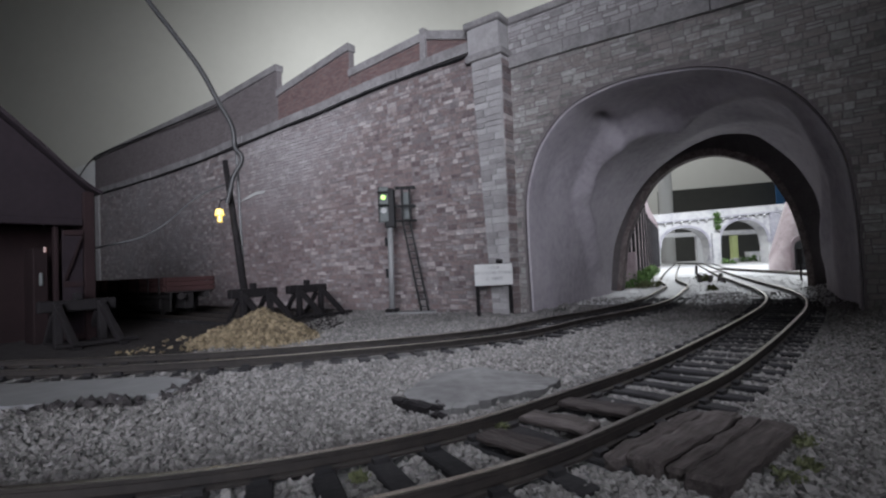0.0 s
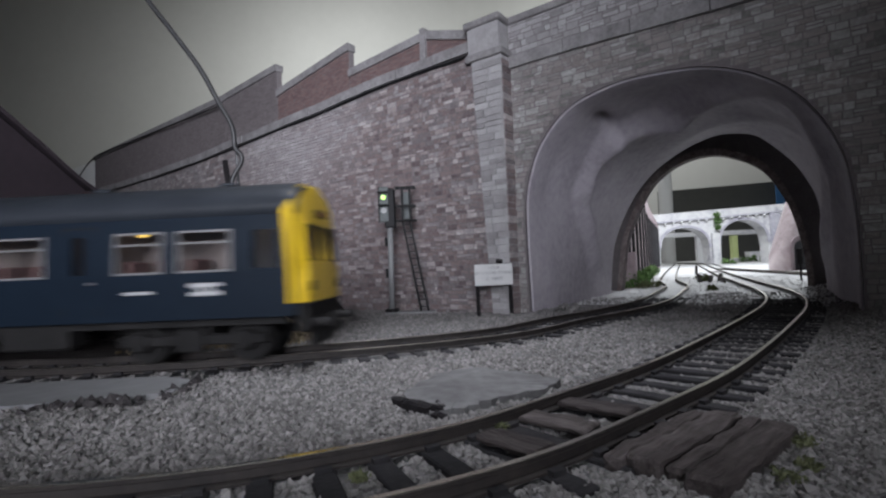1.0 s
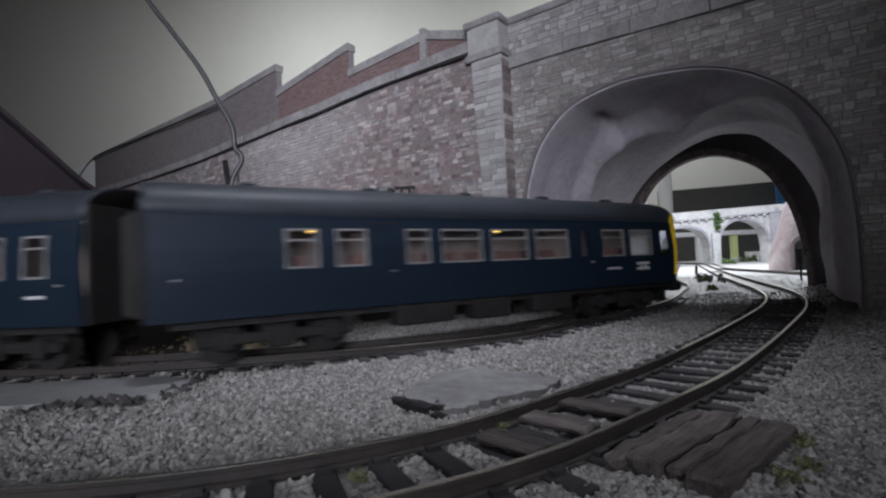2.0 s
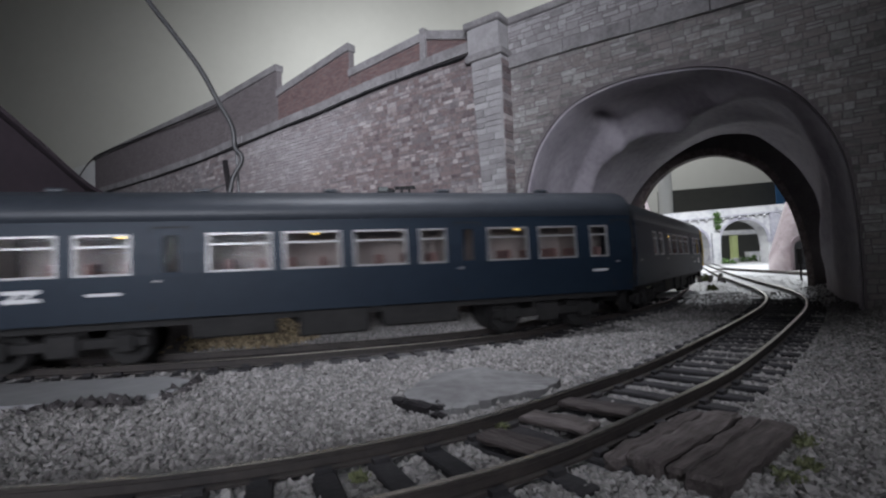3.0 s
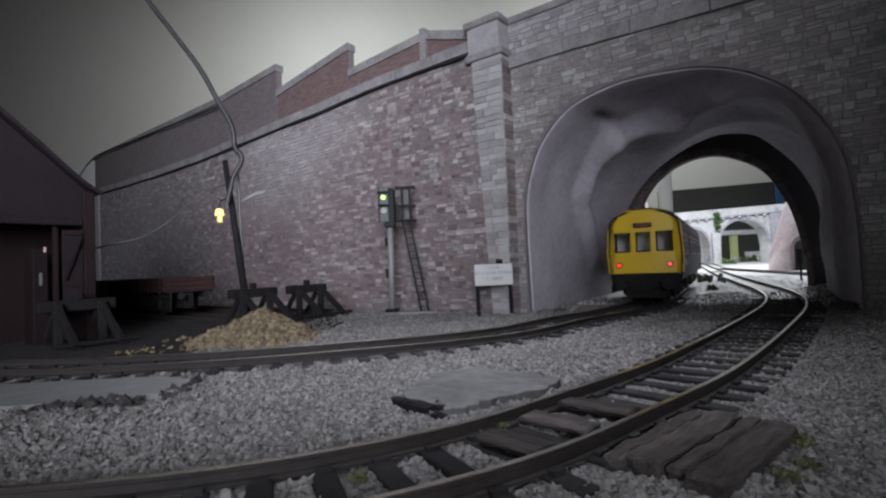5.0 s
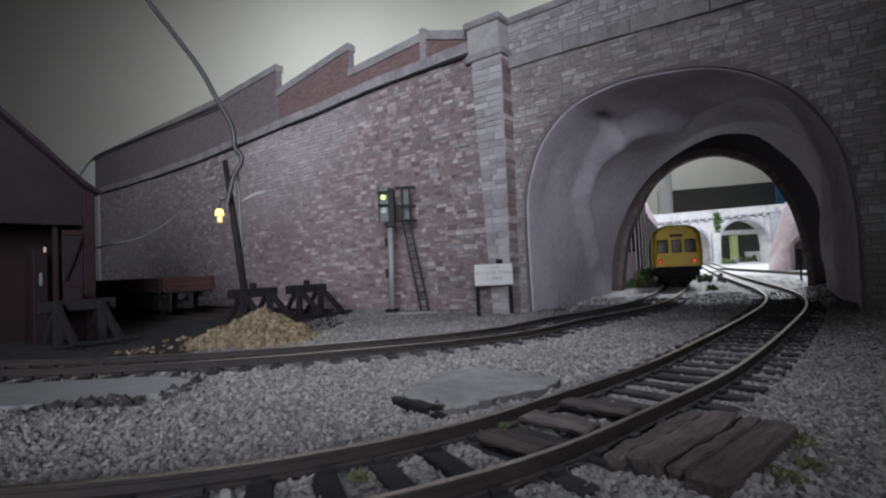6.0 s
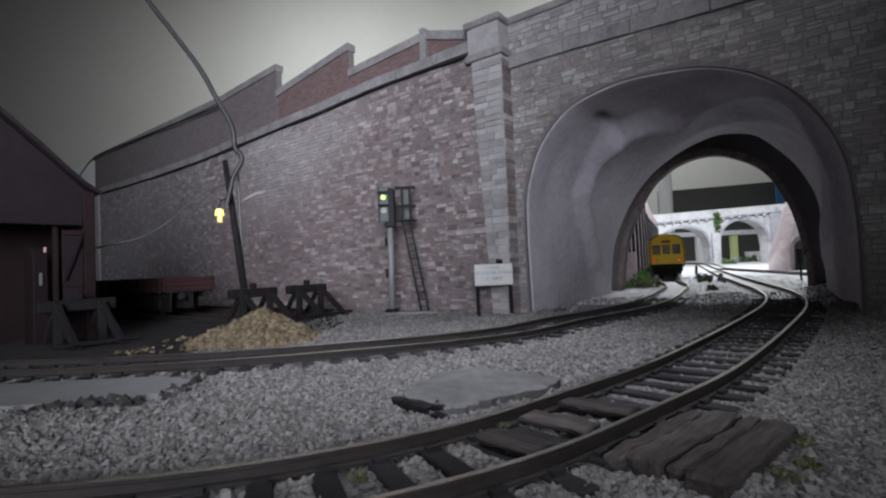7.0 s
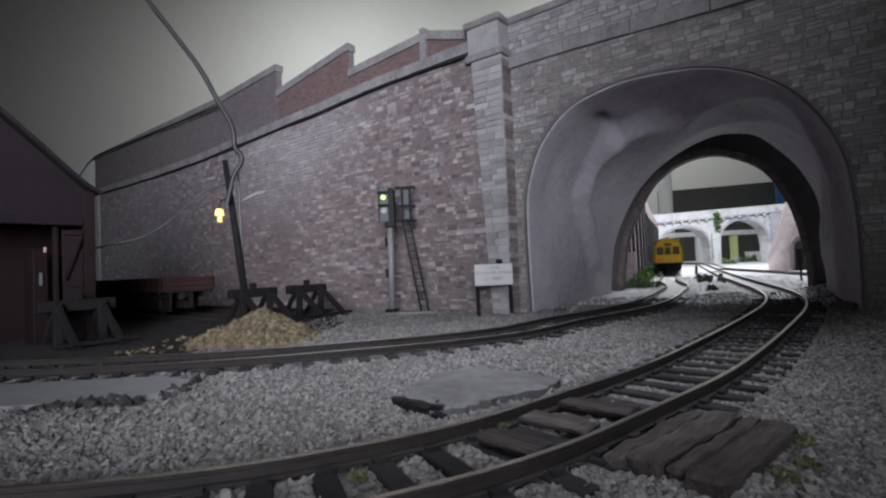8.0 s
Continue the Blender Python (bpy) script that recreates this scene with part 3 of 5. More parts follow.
def overbridge():
    b = thing("overbridge", (0, 1420, 0), label="whitewashed concrete two-arch overbridge across the yard", category="bridge")
    outline = [(600, -2), (626, -2), (628, 50)] + arch_outline(630, 768, 52, 110)[1:-1] + [(770, 50), (772, -2), (800, -2), (800, 56)] + arch_outline(802, 938, 58, 126)[1:-1] + [(940, 56), (940, -2), (1010, -2), (1010, 148), (600, 127)]
    plate("arch_wall", outline, 0, 40, PALE, b)
    plate("parapet", [(596, 128), (1012, 148), (1012, 168), (596, 150)], -4, 44, PALE, b)
    plate("string_course", [(596, 124.5), (1012, 145.5), (1012, 148.5), (596, 128)], -7, -0.2, LILAC, b)
    for x0, x1, spring, crown in ((630, 768, 52, 110), (802, 938, 58, 126)):
        ring = arch_outline(x0, x1, spring, crown)
        outer = arch_outline(x0 - 7, x1 + 7, spring, crown + 7)
        plate("arch_ring", ring + outer[::-1], -3, -0.15, LILAC, b)
    for k in range(15):
        x = 640 + k * 24
        z = 128 + (x - 618) * 0.051
        part("corbel", boxes(((x, -8, z - 9), (x + 6, -0.4, z - 2.2)), bevel=0.8), PALE, b)
    part("pier_buttress", boxes(((774, -10, -2), (798, -0.3, 92)), bevel=1.5), PALE, b)
    part("end_pier", boxes(((946, -12, -2), (972, -0.3, 140)), bevel=1.5), LILAC, b)
    f = thing("far_bridge", (0, 1760, 0), label="second pale girder bridge on slender piers", category="bridge")
    part("girder", boxes(((790, -14, 96), (1180, 14, 112)), bevel=1.5), PALE, f)
    part("pier", boxes(((905, -8, -2), (930, 8, 95.8)), bevel=1.2), PALE, f)
    part("pier", boxes(((1030, -8, -2), (1052, 8, 95.8)), bevel=1.2), LIME, f, "lime-tinted concrete pier")
    part("lamp_box", boxes(((931, -8, 30), (944, 2, 52)), bevel=1.0), PALE, f)
    w = thing("low_platform", (1090, 1740, 0), label="low pale platform edge under the bridge", category="platform")
    part("platform_slab", boxes(((-60, -30, 0), (70, 30, 14)), bevel=1.5), PALE, w)
    part("crate_stack", boxes(((-20, -20, 14), (50, 10, 34)), bevel=2.0), PALE, w)


def yard_wall():
    w = new("yard_retaining_wall")
    tagged(w, "tall plum-grey retaining wall with dark strips for buttress shade", "wall", kind="structure")
    a = math.atan2(528, 257)
    w.matrix_basis = pose(150 * MM, 440 * MM, 0, 0, 0, math.degrees(a))
    length = 1020
    plate("wall_face", [(0, -2), (length, -2), (length, 120), (length * 0.62, 132), (length * 0.5, 150), (0, 150)], 0, 14, PLUM, w)
    for k in range(16):
        x = 20 + k * 61
        top = 128 - 10 * ((k * 7) % 3) if x < length * 0.5 else 104
        # Dark strip in place of a buttress's shaded side.
        part("buttress_shade", boxes(((x, -4.0, 4), (x + 8, -0.1, top)), bevel=0.6), SHADEDARK, w)
        part("rib", boxes(((x + 26, -2.4, -1), (x + 40, -0.1, top + 6)), bevel=0.8), PLUM, w)
    part("tank_post", rod(bmesh.new(), (22, -12, -1), (22, -12, 34), 7, 16), PLUM, w)


def clump(name, spots, mat, label, category="bush", leaf=2.2, count=220, seed=1, squash=0.8):
    """A low bush: many small leaf blades about a few stems."""
    rng = random.Random(seed)
    verts, faces = [], []
    for x, y, z, r in spots:
        for _ in range(count):
            d = Vector((rng.gauss(0, 1), rng.gauss(0, 1), rng.gauss(0, 1))).normalized() * r * rng.uniform(0.35, 1.0)
            c = Vector((x + d.x, y + d.y, z + max(0.0, d.z * squash + r * 0.5)))
            q = Euler((rng.uniform(0, 6), rng.uniform(0, 6), rng.uniform(0, 6))).to_matrix()
            s = leaf * rng.uniform(0.6, 1.3)
            i = len(verts)
            for p in ((-1, 0, 0), (0, -0.5, 0.15), (1, 0, 0), (0, 0.5, 0.15)):
                v = c + q @ (Vector(p) * s)
                verts.append(tuple(v))
            faces += [(i, i + 1, i + 2), (i, i + 2, i + 3)]
    ob = raw(name, verts, faces, mat)
    return tagged(ob, label, category, kind="stuff")


def hillside():
    verts, faces, n, rows = [], [], 40, 24
    for j in range(rows):
        t = j / (rows - 1)
        for i in range(n):
            f = i / (n - 1)
            y = 700 + 260 * t
            x = 462 * y / 700 + 330 * f * f
            h = 20 + 108 * min(1.0, f * f * 330 / 42)
            z = h * math.sin(min(1.0, (0.12 + t * 3.0)) * math.pi / 2) + 4 * noise.noise((x * 0.03, y * 0.03, 1))
            verts.append((x, y, z if 0 < j else -2))
    for j in range(rows - 1):
        for i in range(n - 1):
            faces.append((j * n + i, j * n + i + 1, (j + 1) * n + i + 1, (j + 1) * n + i))
    tagged(raw("plaster_hillside", verts, faces, ROCK, smooth=True), "rough mauve plaster hillside at the edge of the yard", "hillside", kind="structure")
    h = thing("hill_doorway", (503, 697, 0), label="arched dark doorway built into the plaster hillside", category="doorway")
    plate("door_surround", [(-12, 0), (14, 0)] + [(14 - 13 * (1 - math.cos(math.pi * i / 10)), 34 + 16 * math.sin(math.pi * i / 10)) for i in range(11)], -3, 0, PLUM, h)
    # Flat dark plate for the shade within the doorway.
    plate("opening_shade", [(-8, 0), (10, 0)] + [(10 - 9 * (1 - math.cos(math.pi * i / 10)), 32 + 11 * math.sin(math.pi * i / 10)) for i in range(11)], -4, -3.2, SHADEDARK, h)


def yard_clutter():
    p = thing("trackside_post", (326, 450, 0), label="slim black lineside signal post seen from behind", category="post")
    part("mast", rod(bmesh.new(), (0, 0, 0), (-0.5, 0, 28), 0.9), DARKWOOD, p)
    part("back_plate", boxes(((-3, -1, 16), (2, 1, 31)), bevel=0.6), DARKWOOD, p)
    for k, (x, y, h, lean) in enumerate(((373, 730, 13, 3), (257, 495, 10, -4), (262, 488, 8, 5), (278, 500, 9, 6), (268, 470, 6, -9))):
        s = thing("timber_stump", (x, y, 0), label="short weathered timber stump standing in the yard ballast", category="stump", group="stumps in the yard")
        part("stump", beam(bmesh.new(), (0, 0, -1), (lean * 0.5, 0, h), 3.4, 2.6, up=(0, 1, 0)), TIMBER, s)
    clump("bush", [(172, 452, 0, 12), (184, 470, 0, 13), (196, 492, 0, 12), (206, 520, 0, 11), (226, 560, 0, 11), (250, 612, 0, 11), (280, 680, 0, 11), (320, 760, 0, 12), (360, 850, 0, 12)], LEAF, "low green bushes along the foot of the yard wall", leaf=2.4, count=260)
    clump("dry_tuft", [(176, 436, 0, 7), (190, 445, 0, 6), (265, 508, 0, 8), (272, 512, 0, 6), (206, 380, 0, 4)], DRYLEAF, "dry yellow-green grass tufts in the yard ballast", "tuft", leaf=1.8, count=90, seed=3)
    clump("ivy", [(792, 1408, 118, 12), (790, 1408, 138, 10), (790, 1406, 102, 8)], LEAF, "green ivy hanging on the bridge pier", "ivy", leaf=4, count=90, seed=4, squash=1.0)
    clump("pier_weeds", [(800, 1395, 0, 14), (820, 1395, 0, 9), (1000, 1640, 0, 16), (1030, 1640, 0, 18), (1070, 1640, 0, 16)], LEAF, "weeds at the foot of the bridge piers", "weeds", leaf=4, count=110, seed=5)
    d = thing("crossing_plate", (425, 770, 1.2), 62, "flat grey timber plate between the yard rails", "plate")
    part("plate_board", boxes(((-22, -12, 0), (22, 12, 1.4)), bevel=0.4), COPING, d)


def room_things():
    b = thing("display_board", (1490, 2600, 0), 0, "large plain dark grey board standing behind the layout", "board")
    plate("board_panel", [(-340, -2), (290, -2), (292, 402), (-262, 377), (-340, 374)], -12, 0, BOARDGREY, b)
    p = thing("white_pipe", (935, 2040, 0), 0, "thick white plastic pipe standing behind the yard", "pipe")
    part("pipe_tube", rod(bmesh.new(), (0, 0, -2), (0, 0, 1400), 27, 32), PIPEWHITE, p, smooth=True)
    c = thing("blue_card_sheet", (1745, 2440, 0), 0, "plain bright blue card standing behind the yard", "card")
    part("card_sheet", boxes(((-75, 0, -2), (90, 5, 420)), bevel=0.6), BLUECARD, c)
    h = thing("white_cushion", (1120, 1600, 0), 0, "folded white cloth lying over the hillside edge", "cloth")
    bm = bmesh.new()
    bmesh.ops.create_icosphere(bm, subdivisions=3, radius=1.0, matrix=Matrix.Translation((30, 0, 118)) @ Matrix.Rotation(radians(25), 4, "Y") @ Matrix.Diagonal((62, 24, 17, 1)))
    for v in bm.verts:
        v.co += v.co.normalized() * 6 * noise.noise(v.co * 0.05)
    part("folded_cloth", bm, PIPEWHITE, h, smooth=True)
    part("cloth_support", boxes(((12, -14, -2), (46, 14, 112)), bevel=1.0), PALE, h)


overbridge()
yard_wall()
hillside()
yard_clutter()
room_things()


# ---- front scene ----
SHEDWOOD = material("maroon_shed_boards", [(0.006, 0.003, 0.0035), (0.012, 0.006, 0.0068), (0.020, 0.0105, 0.0115)], 70, 0.8, 0.3, random=0.3, spec=0.2)
SHEDROOF = material("dark_roofing_felt", [(0.010, 0.007, 0.009), (0.019, 0.0135, 0.017)], 60, 0.85, 0.4, spec=0.2)
WAGONRED = material("faded_maroon_planks", [(0.020, 0.009, 0.010), (0.042, 0.020, 0.020), (0.06, 0.03, 0.029)], 80, 0.75, 0.3, random=0.25, spec=0.2)
SANDMAT = material("yellow_sand_grit", [(0.055, 0.042, 0.026), (0.165, 0.128, 0.078), (0.31, 0.25, 0.165)], 300, 0.95, 1.0, random=0.5, per="island", relief=0.0006)
POSTGREY = material("grey_signal_post", [(0.17, 0.17, 0.175), (0.25, 0.25, 0.255)], 90, 0.6, 0.1)
SIGBLACK = material("signal_black", [(0.006, 0.006, 0.007), (0.014, 0.014, 0.015)], 90, 0.6, 0.1, spec=0.2)
FACEGREY = material("signal_face_grey", [(0.09, 0.10, 0.10), (0.14, 0.15, 0.15)], 90, 0.7, 0.1, spec=0.2)
WIREGREY = material("dull_wire", [(0.05, 0.05, 0.052), (0.10, 0.10, 0.104)], 90, 0.45, 0.1)
SIGNWHITE = material("off_white_sign_board", [(0.42, 0.42, 0.42), (0.50, 0.50, 0.495)], 60, 0.6, 0.1)
SIGNINK = material("sign_lettering", [(0.03, 0.03, 0.03)], 60, 0.7, 0)
GREENLIT = material("lit_green_aspect", [(0.08, 0.35, 0.05)], 60, 0.5, 0, emit=((0.5, 1.0, 0.03), 1.6))
LAMPLIT = material("lit_yellow_lamp", [(1.0, 0.8, 0.2)], 60, 0.3, 0, emit=((1.0, 0.66, 0.06), 1.3))
LENSOFF = material("unlit_lens", [(0.015, 0.02, 0.02)], 60, 0.7, 0, spec=0.1)
CABLE = material("grey_cable_sheath", [(0.02, 0.02, 0.021), (0.04, 0.04, 0.042)], 90, 0.5, 0.1)
PAVING = material("grey_painted_card_paving", [(0.15, 0.15, 0.155), (0.21, 0.21, 0.215)], 40, 0.8, 0.2)
SLABSTONE = material("pale_slab_stone", [(0.055, 0.053, 0.054), (0.105, 0.103, 0.104), (0.16, 0.158, 0.158)], 70, 0.9, 0.6, fine=5)
# Faintly glowing orange for a painted glint in the shed doorway.
ORANGEGLINT = material("orange_glint_glow", [(0.12, 0.03, 0.01)], 60, 0.6, 0, emit=((1.0, 0.22, 0.05), 0.05))


def goods_shed():
    s = thing("goods_shed", (-204.7, 181, 0), 53, "dark maroon timber goods shed with gable and open doorway", "shed")
    # local x along the gable front to the eave, y back along the shed
    plate("gable_panel", [(-10, 55), (62, 55), (62, 71), (26, 105), (-10, 72)], 0, 3, SHEDROOF, s)
    for name, prof in (("roof", [(26, 108), (45, 90.5), (57, 78.5), (63, 73.5), (68, 70.6)]), ("roof", [(26, 108), (4, 87), (-8, 76), (-14, 72)])):
        bm = bmesh.new()
        rows = [(bm.verts.new((x, -4, z)), bm.verts.new((x, 62, z))) for x, z in prof]
        for (a, b), (c, d) in zip(rows, rows[1:]):
            bm.faces.new((a, c, d, b))
        r = part(name, bm, SHEDROOF, s)
        m = r.modifiers.new("thickness", "SOLIDIFY")
        m.thickness = 1.6 * MM
    part("side_wall", boxes(((60.5, 0, -1), (64, 58, 71)), bevel=0.3), SHEDWOOD, s)
    part("rear_wall", boxes(((-10, 56, -1), (60, 59, 74)), bevel=0.3), SHEDWOOD, s)
    part("far_side_wall", boxes(((-12, 0, -1), (-9, 58, 72)), bevel=0.3), SHEDWOOD, s)
    part("lintel", boxes(((-10, -3.0, 54), (60, -1.3, 57.5)), bevel=0.4), SHEDROOF, s)
    part("corner_post", boxes(((60.4, -2.4, -1), (65, -0.1, 70)), bevel=0.4), SHEDWOOD, s)
    part("door_post", boxes(((49.6, 0, -1), (51.6, 3, 54)), bevel=0.4), SHEDWOOD, s)
    door = part("sliding_door", boxes(((52.2, -2.4, 2), (60, -1.3, 52)), bevel=0.2), SHEDROOF, s, "grey-brown sliding door leaf")
    for z in (49.4, 26, 2.2):
        part("door_ledge", boxes(((52.2, -3.2, z), (60, -2.45, z + 2.4)), bevel=0.2), SHEDWOOD, door)
    part("door_brace", beam(bmesh.new(), (52.8, -2.9, 29), (59.4, -2.9, 48.6), 0.9, 1.8, up=(0, 1, 0)), SHEDWOOD, door)
    part("inner_wall", boxes(((-8, 30, -1), (60, 31.5, 56)), bevel=0.2), SHEDWOOD, s)
    part("crate", boxes(((43.5, 6, 0), (49.2, 20, 44)), bevel=0.5), SHEDWOOD, s)
    # Two small blocks stand for a pale and an orange glint inside.
    part("pale_glint", boxes(((45.6, 4.9, 27), (46.8, 5.9, 33)), bevel=0.3), FACEGREY, s)
    part("orange_glint", boxes(((47.2, 5.0, 42), (48.4, 5.9, 44.5)), bevel=0.3), ORANGEGLINT, s)


def siding(name, at, turn, length, label):
    t = thing(name, at, turn, label, "railway track", kind="structure")
    for s in (-1, 1):
        part("rail", boxes(((-length, s * 8.25 - 0.5, 1.6), (0, s * 8.25 + 0.5, 4.0)), bevel=0.2), RAIL, t)
    for k in range(int(length / 8.2)):
        part("sleeper", boxes(((-3 - k * 8.2, -16, 0.2), (0.2 - k * 8.2, 16, 1.6))), SLEEPER, t)


def buffer_stop(at, turn, label):
    s = thing("buffer_stop", at, turn, label, "buffer stop", "buffer stops")
    part("buffer_beam", boxes(((-2.2, -14.5, 15), (2.2, 14.5, 20)), bevel=0.5), DARKWOOD, s)
    for y in (-8.25, 8.25):
        part("upright", beam(bmesh.new(), (3.2, y, -0.5), (3.2, y, 19), 3.2, 3.2, up=(0, 1, 0)), DARKWOOD, s)
        part("strut", beam(bmesh.new(), (4.5, y, 16.5), (25, y, 1.6), 2.6, 3.0), DARKWOOD, s)
        part("front_leg", beam(bmesh.new(), (-12, y, 1.6), (-1.5, y, 14.5), 2.4, 2.4), DARKWOOD, s)
        part("ground_sill", boxes(((-13, y - 1.6, 0), (28, y + 1.6, 1.6)), bevel=0.3), DARKWOOD, s)
        part("buffer_pad", rod(bmesh.new(), (-3.8, y * 1.1, 17.5), (-2.1, y * 1.1, 17.5), 2.1, 14), DARKWOOD, s)
    part("centre_block", boxes(((-1.6, -1.6, 20), (1.6, 1.6, 23)), bevel=0.4), DARKWOOD, s)
    part("cross_sill", boxes(((22, -15, 1.7), (25, 15, 3.2)), bevel=0.3), DARKWOOD, s)
    return s


def open_wagon(at, turn, label, length=92):
    w = thing("open_wagon", at, turn, label, "wagon", "wagons on the siding")
    h = length / 2
    for s in (-1, 1):
        for k in range(3):
            part("side_plank", boxes(((-h, s * 16 - 0.6, 15.5 + k * 3.1), (h, s * 16 + 0.6, 18.4 + k * 3.1)), bevel=0.25), WAGONRED, w)
        for x in np.linspace(-h + 6, h - 6, 6).tolist():
            part("stanchion", boxes(((x - 0.8, s * 16.7 - 0.4, 13.5), (x + 0.8, s * 16.7 + 0.5, 24.6)), bevel=0.2), UNDERBLACK, w)
        part("solebar", boxes(((-h, s * 12 - 0.8, 11), (h, s * 12 + 0.8, 14.6)), bevel=0.3), UNDERBLACK, w)
        part("brake_lever", boxes(((-12, s * 14.6 - 0.4, 6.4), (26, s * 14.6 + 0.4, 7.4)), bevel=0.2), UNDERBLACK, w)
        for k in range(3):
            part("end_plank", boxes(((s * h - 0.6, -15.2, 15.5 + k * 3.1), (s * h + 0.6, 15.2, 18.4 + k * 3.1)), bevel=0.25), WAGONRED, w)
        for y in (-8, 8):
            b = rod(bmesh.new(), (s * h, y, 12.5), (s * (h + 4), y, 12.5), 1.0)
            rod(b, (s * (h + 4), y, 12.5), (s * (h + 4.8), y, 12.5), 2.2, 14)
            part("buffer", b, UNDERBLACK, w)
        bm = bmesh.new()
        for y in (-8.6, 8.6):
            rod(bm, (s * (h - 18), y - 1, 6.2), (s * (h - 18), y + 1, 6.2), 6.2, 22)
        rod(bm, (s * (h - 18), -9, 6.2), (s * (h - 18), 9, 6.2), 1.0)
        part("wheelset", bm, UNDERBLACK, w)
        for y in (-11.5, 11.5):
            part("axlebox", boxes(((s * (h - 18) - 3, y - 1.2, 4.2), (s * (h - 18) + 3, y + 1.2, 11)), bevel=0.5), UNDERBLACK, w)
    # Dark mass added to close the black space below the wagon floor.
    part("underside_fill", boxes(((-h + 6, -10, 2.5), (h - 6, -8.8, 10.9)), ((-h + 2, -3, 4), (h - 2, 3, 14.4)), bevel=0.4), UNDERBLACK, w)
    part("floor", boxes(((-h, -15.5, 14.6), (h, 15.5, 16)), bevel=0.2), UNDERBLACK, w)
    return w


UNDERBLACK = material("wagon_ironwork", [(0.012, 0.011, 0.012), (0.03, 0.027, 0.027)], 120, 0.7, 0.3, spec=0.2)


def sand_heap():
    rng = random.Random(21)
    s = thing("sand_heap", (-81, 203, 0), 0, "loose heap of coarse yellow sand beside the track", "sand heap")

    def height(x, y):
        a = math.hypot((x - 5) / 24.0, y / 21.0)
        b = math.hypot((x + 9) / 16.0, (y + 3) / 14.0)
        return max(13.8 * max(0.0, 1 - a) ** 0.85, 7.0 * max(0.0, 1 - b) ** 0.8) + 1.3 * noise.noise((x * 0.22, y * 0.22, 4)) - 0.3

    n = 46
    verts = [(-40 + 70 * i / (n - 1), -24 + 48 * j / (n - 1), height(-40 + 70 * i / (n - 1), -24 + 48 * j / (n - 1))) for j in range(n) for i in range(n)]
    faces = [(j * n + i, j * n + i + 1, (j + 1) * n + i + 1, (j + 1) * n + i) for j in range(n - 1) for i in range(n - 1)]
    raw("heap_body", verts, faces, SANDMAT, s)
    verts, faces = [], []
    while len(verts) < 6 * 2600:
        x, y = rng.uniform(-42, 30), rng.uniform(-24, 23)
        z = height(x, y)
        if z < 0.7 and rng.random() < 0.97:
            continue
        grain(verts, faces, (x, y, max(0.8, z)), rng.uniform(0.6, 1.7), rng)
    tagged(raw("grit", verts, faces, SANDMAT, s), kind="stuff")


def grain(verts, faces, at, r, rng):
    i = len(verts)
    q = Euler((rng.uniform(0, 6), rng.uniform(0, 6), rng.uniform(0, 6))).to_matrix()
    for p in ((1, 0, 0), (-1, 0, 0), (0, 1, 0), (0, -1, 0), (0, 0, 1), (0, 0, -1)):
        v = q @ (Vector(p) * r * rng.uniform(0.6, 1.25))
        verts.append((at[0] + v.x, at[1] + v.y, at[2] + v.z))
    for f in ((0, 2, 4), (2, 1, 4), (1, 3, 4), (3, 0, 4), (2, 0, 5), (1, 2, 5), (3, 1, 5), (0, 3, 5)):
        faces.append(tuple(i + k for k in f))


def telegraph_pole():
    p = thing("telegraph_pole", (-115.5, 290, 0), 0, "leaning dark wooden telegraph pole with a stub arm", "pole")
    part("shaft", rod(bmesh.new(), (0, 0, -1), (-11.8, 0, 96.5), 2.3, 12, 1.6), DARKWOOD, p, smooth=True)
    part("back_stay", rod(bmesh.new(), (-4, 3, 30), (-6.2, 3, 108), 0.9, 8), WIREGREY, p)
    part("bracket", rod(bmesh.new(), (-8.5, -1.5, 75), (-13, -5, 71.5), 0.4), DARKWOOD, p)
    l = thing("yard_lamp_fitting", (-128.8, 284.5, 58), 0, "small lit yellow yard lamp hanging from the pole", "lamp")
    part("bulb", rod(bmesh.new(), (0, 0, 1.2), (0.2, 0, 5.2), 1.2, 12), LAMPLIT, l)
    part("shade", rod(bmesh.new(), (0, 0, 5.2), (0, 0, 8.8), 2.7, 14, 2.0), LAMPLIT, l)
    part("hanger", rod(bmesh.new(), (0, 0, 8.8), (0.6, 0, 14.5), 0.3), DARKWOOD, l)
    tagged(tube("thick_cable", [(-124.6, 285, 70), (-123.3, 285, 75), (-121.6, 285, 80), (-120.9, 285, 86), (-115.2, 285, 93), (-114.6, 285, 98.5), (-120, 285, 102), (-119.0, 285, 108), (-120, 285, 115), (-123.7, 285, 122.4), (-128.5, 285, 130.4), (-133.2, 285, 141.3), (-139.5, 285, 152.7), (-147.6, 285, 163.9), (-155.6, 285, 175.4), (-162.1, 285, 184.2), (-168.6, 285, 193), (-200, 285, 240), (-240, 285, 330)], 1.45, CABLE), "thick grey cable dropping in a loose curve to the pole", "cable")
    tagged(tube("thin_wire", [(-126.4, 287, 81.5), (-133.3, 281.8, 78), (-138.9, 276.6, 72.3), (-144.3, 271.4, 65.5), (-147.8, 266.2, 58.9), (-154.1, 261, 52.7), (-160, 255.8, 48.7), (-165.4, 250.6, 47.2), (-170.5, 245.4, 45.2), (-173, 240.2, 44), (-176, 236, 43)], 0.55, WIREGREY), "thin kinked grey wire between pole and shed", "wire")


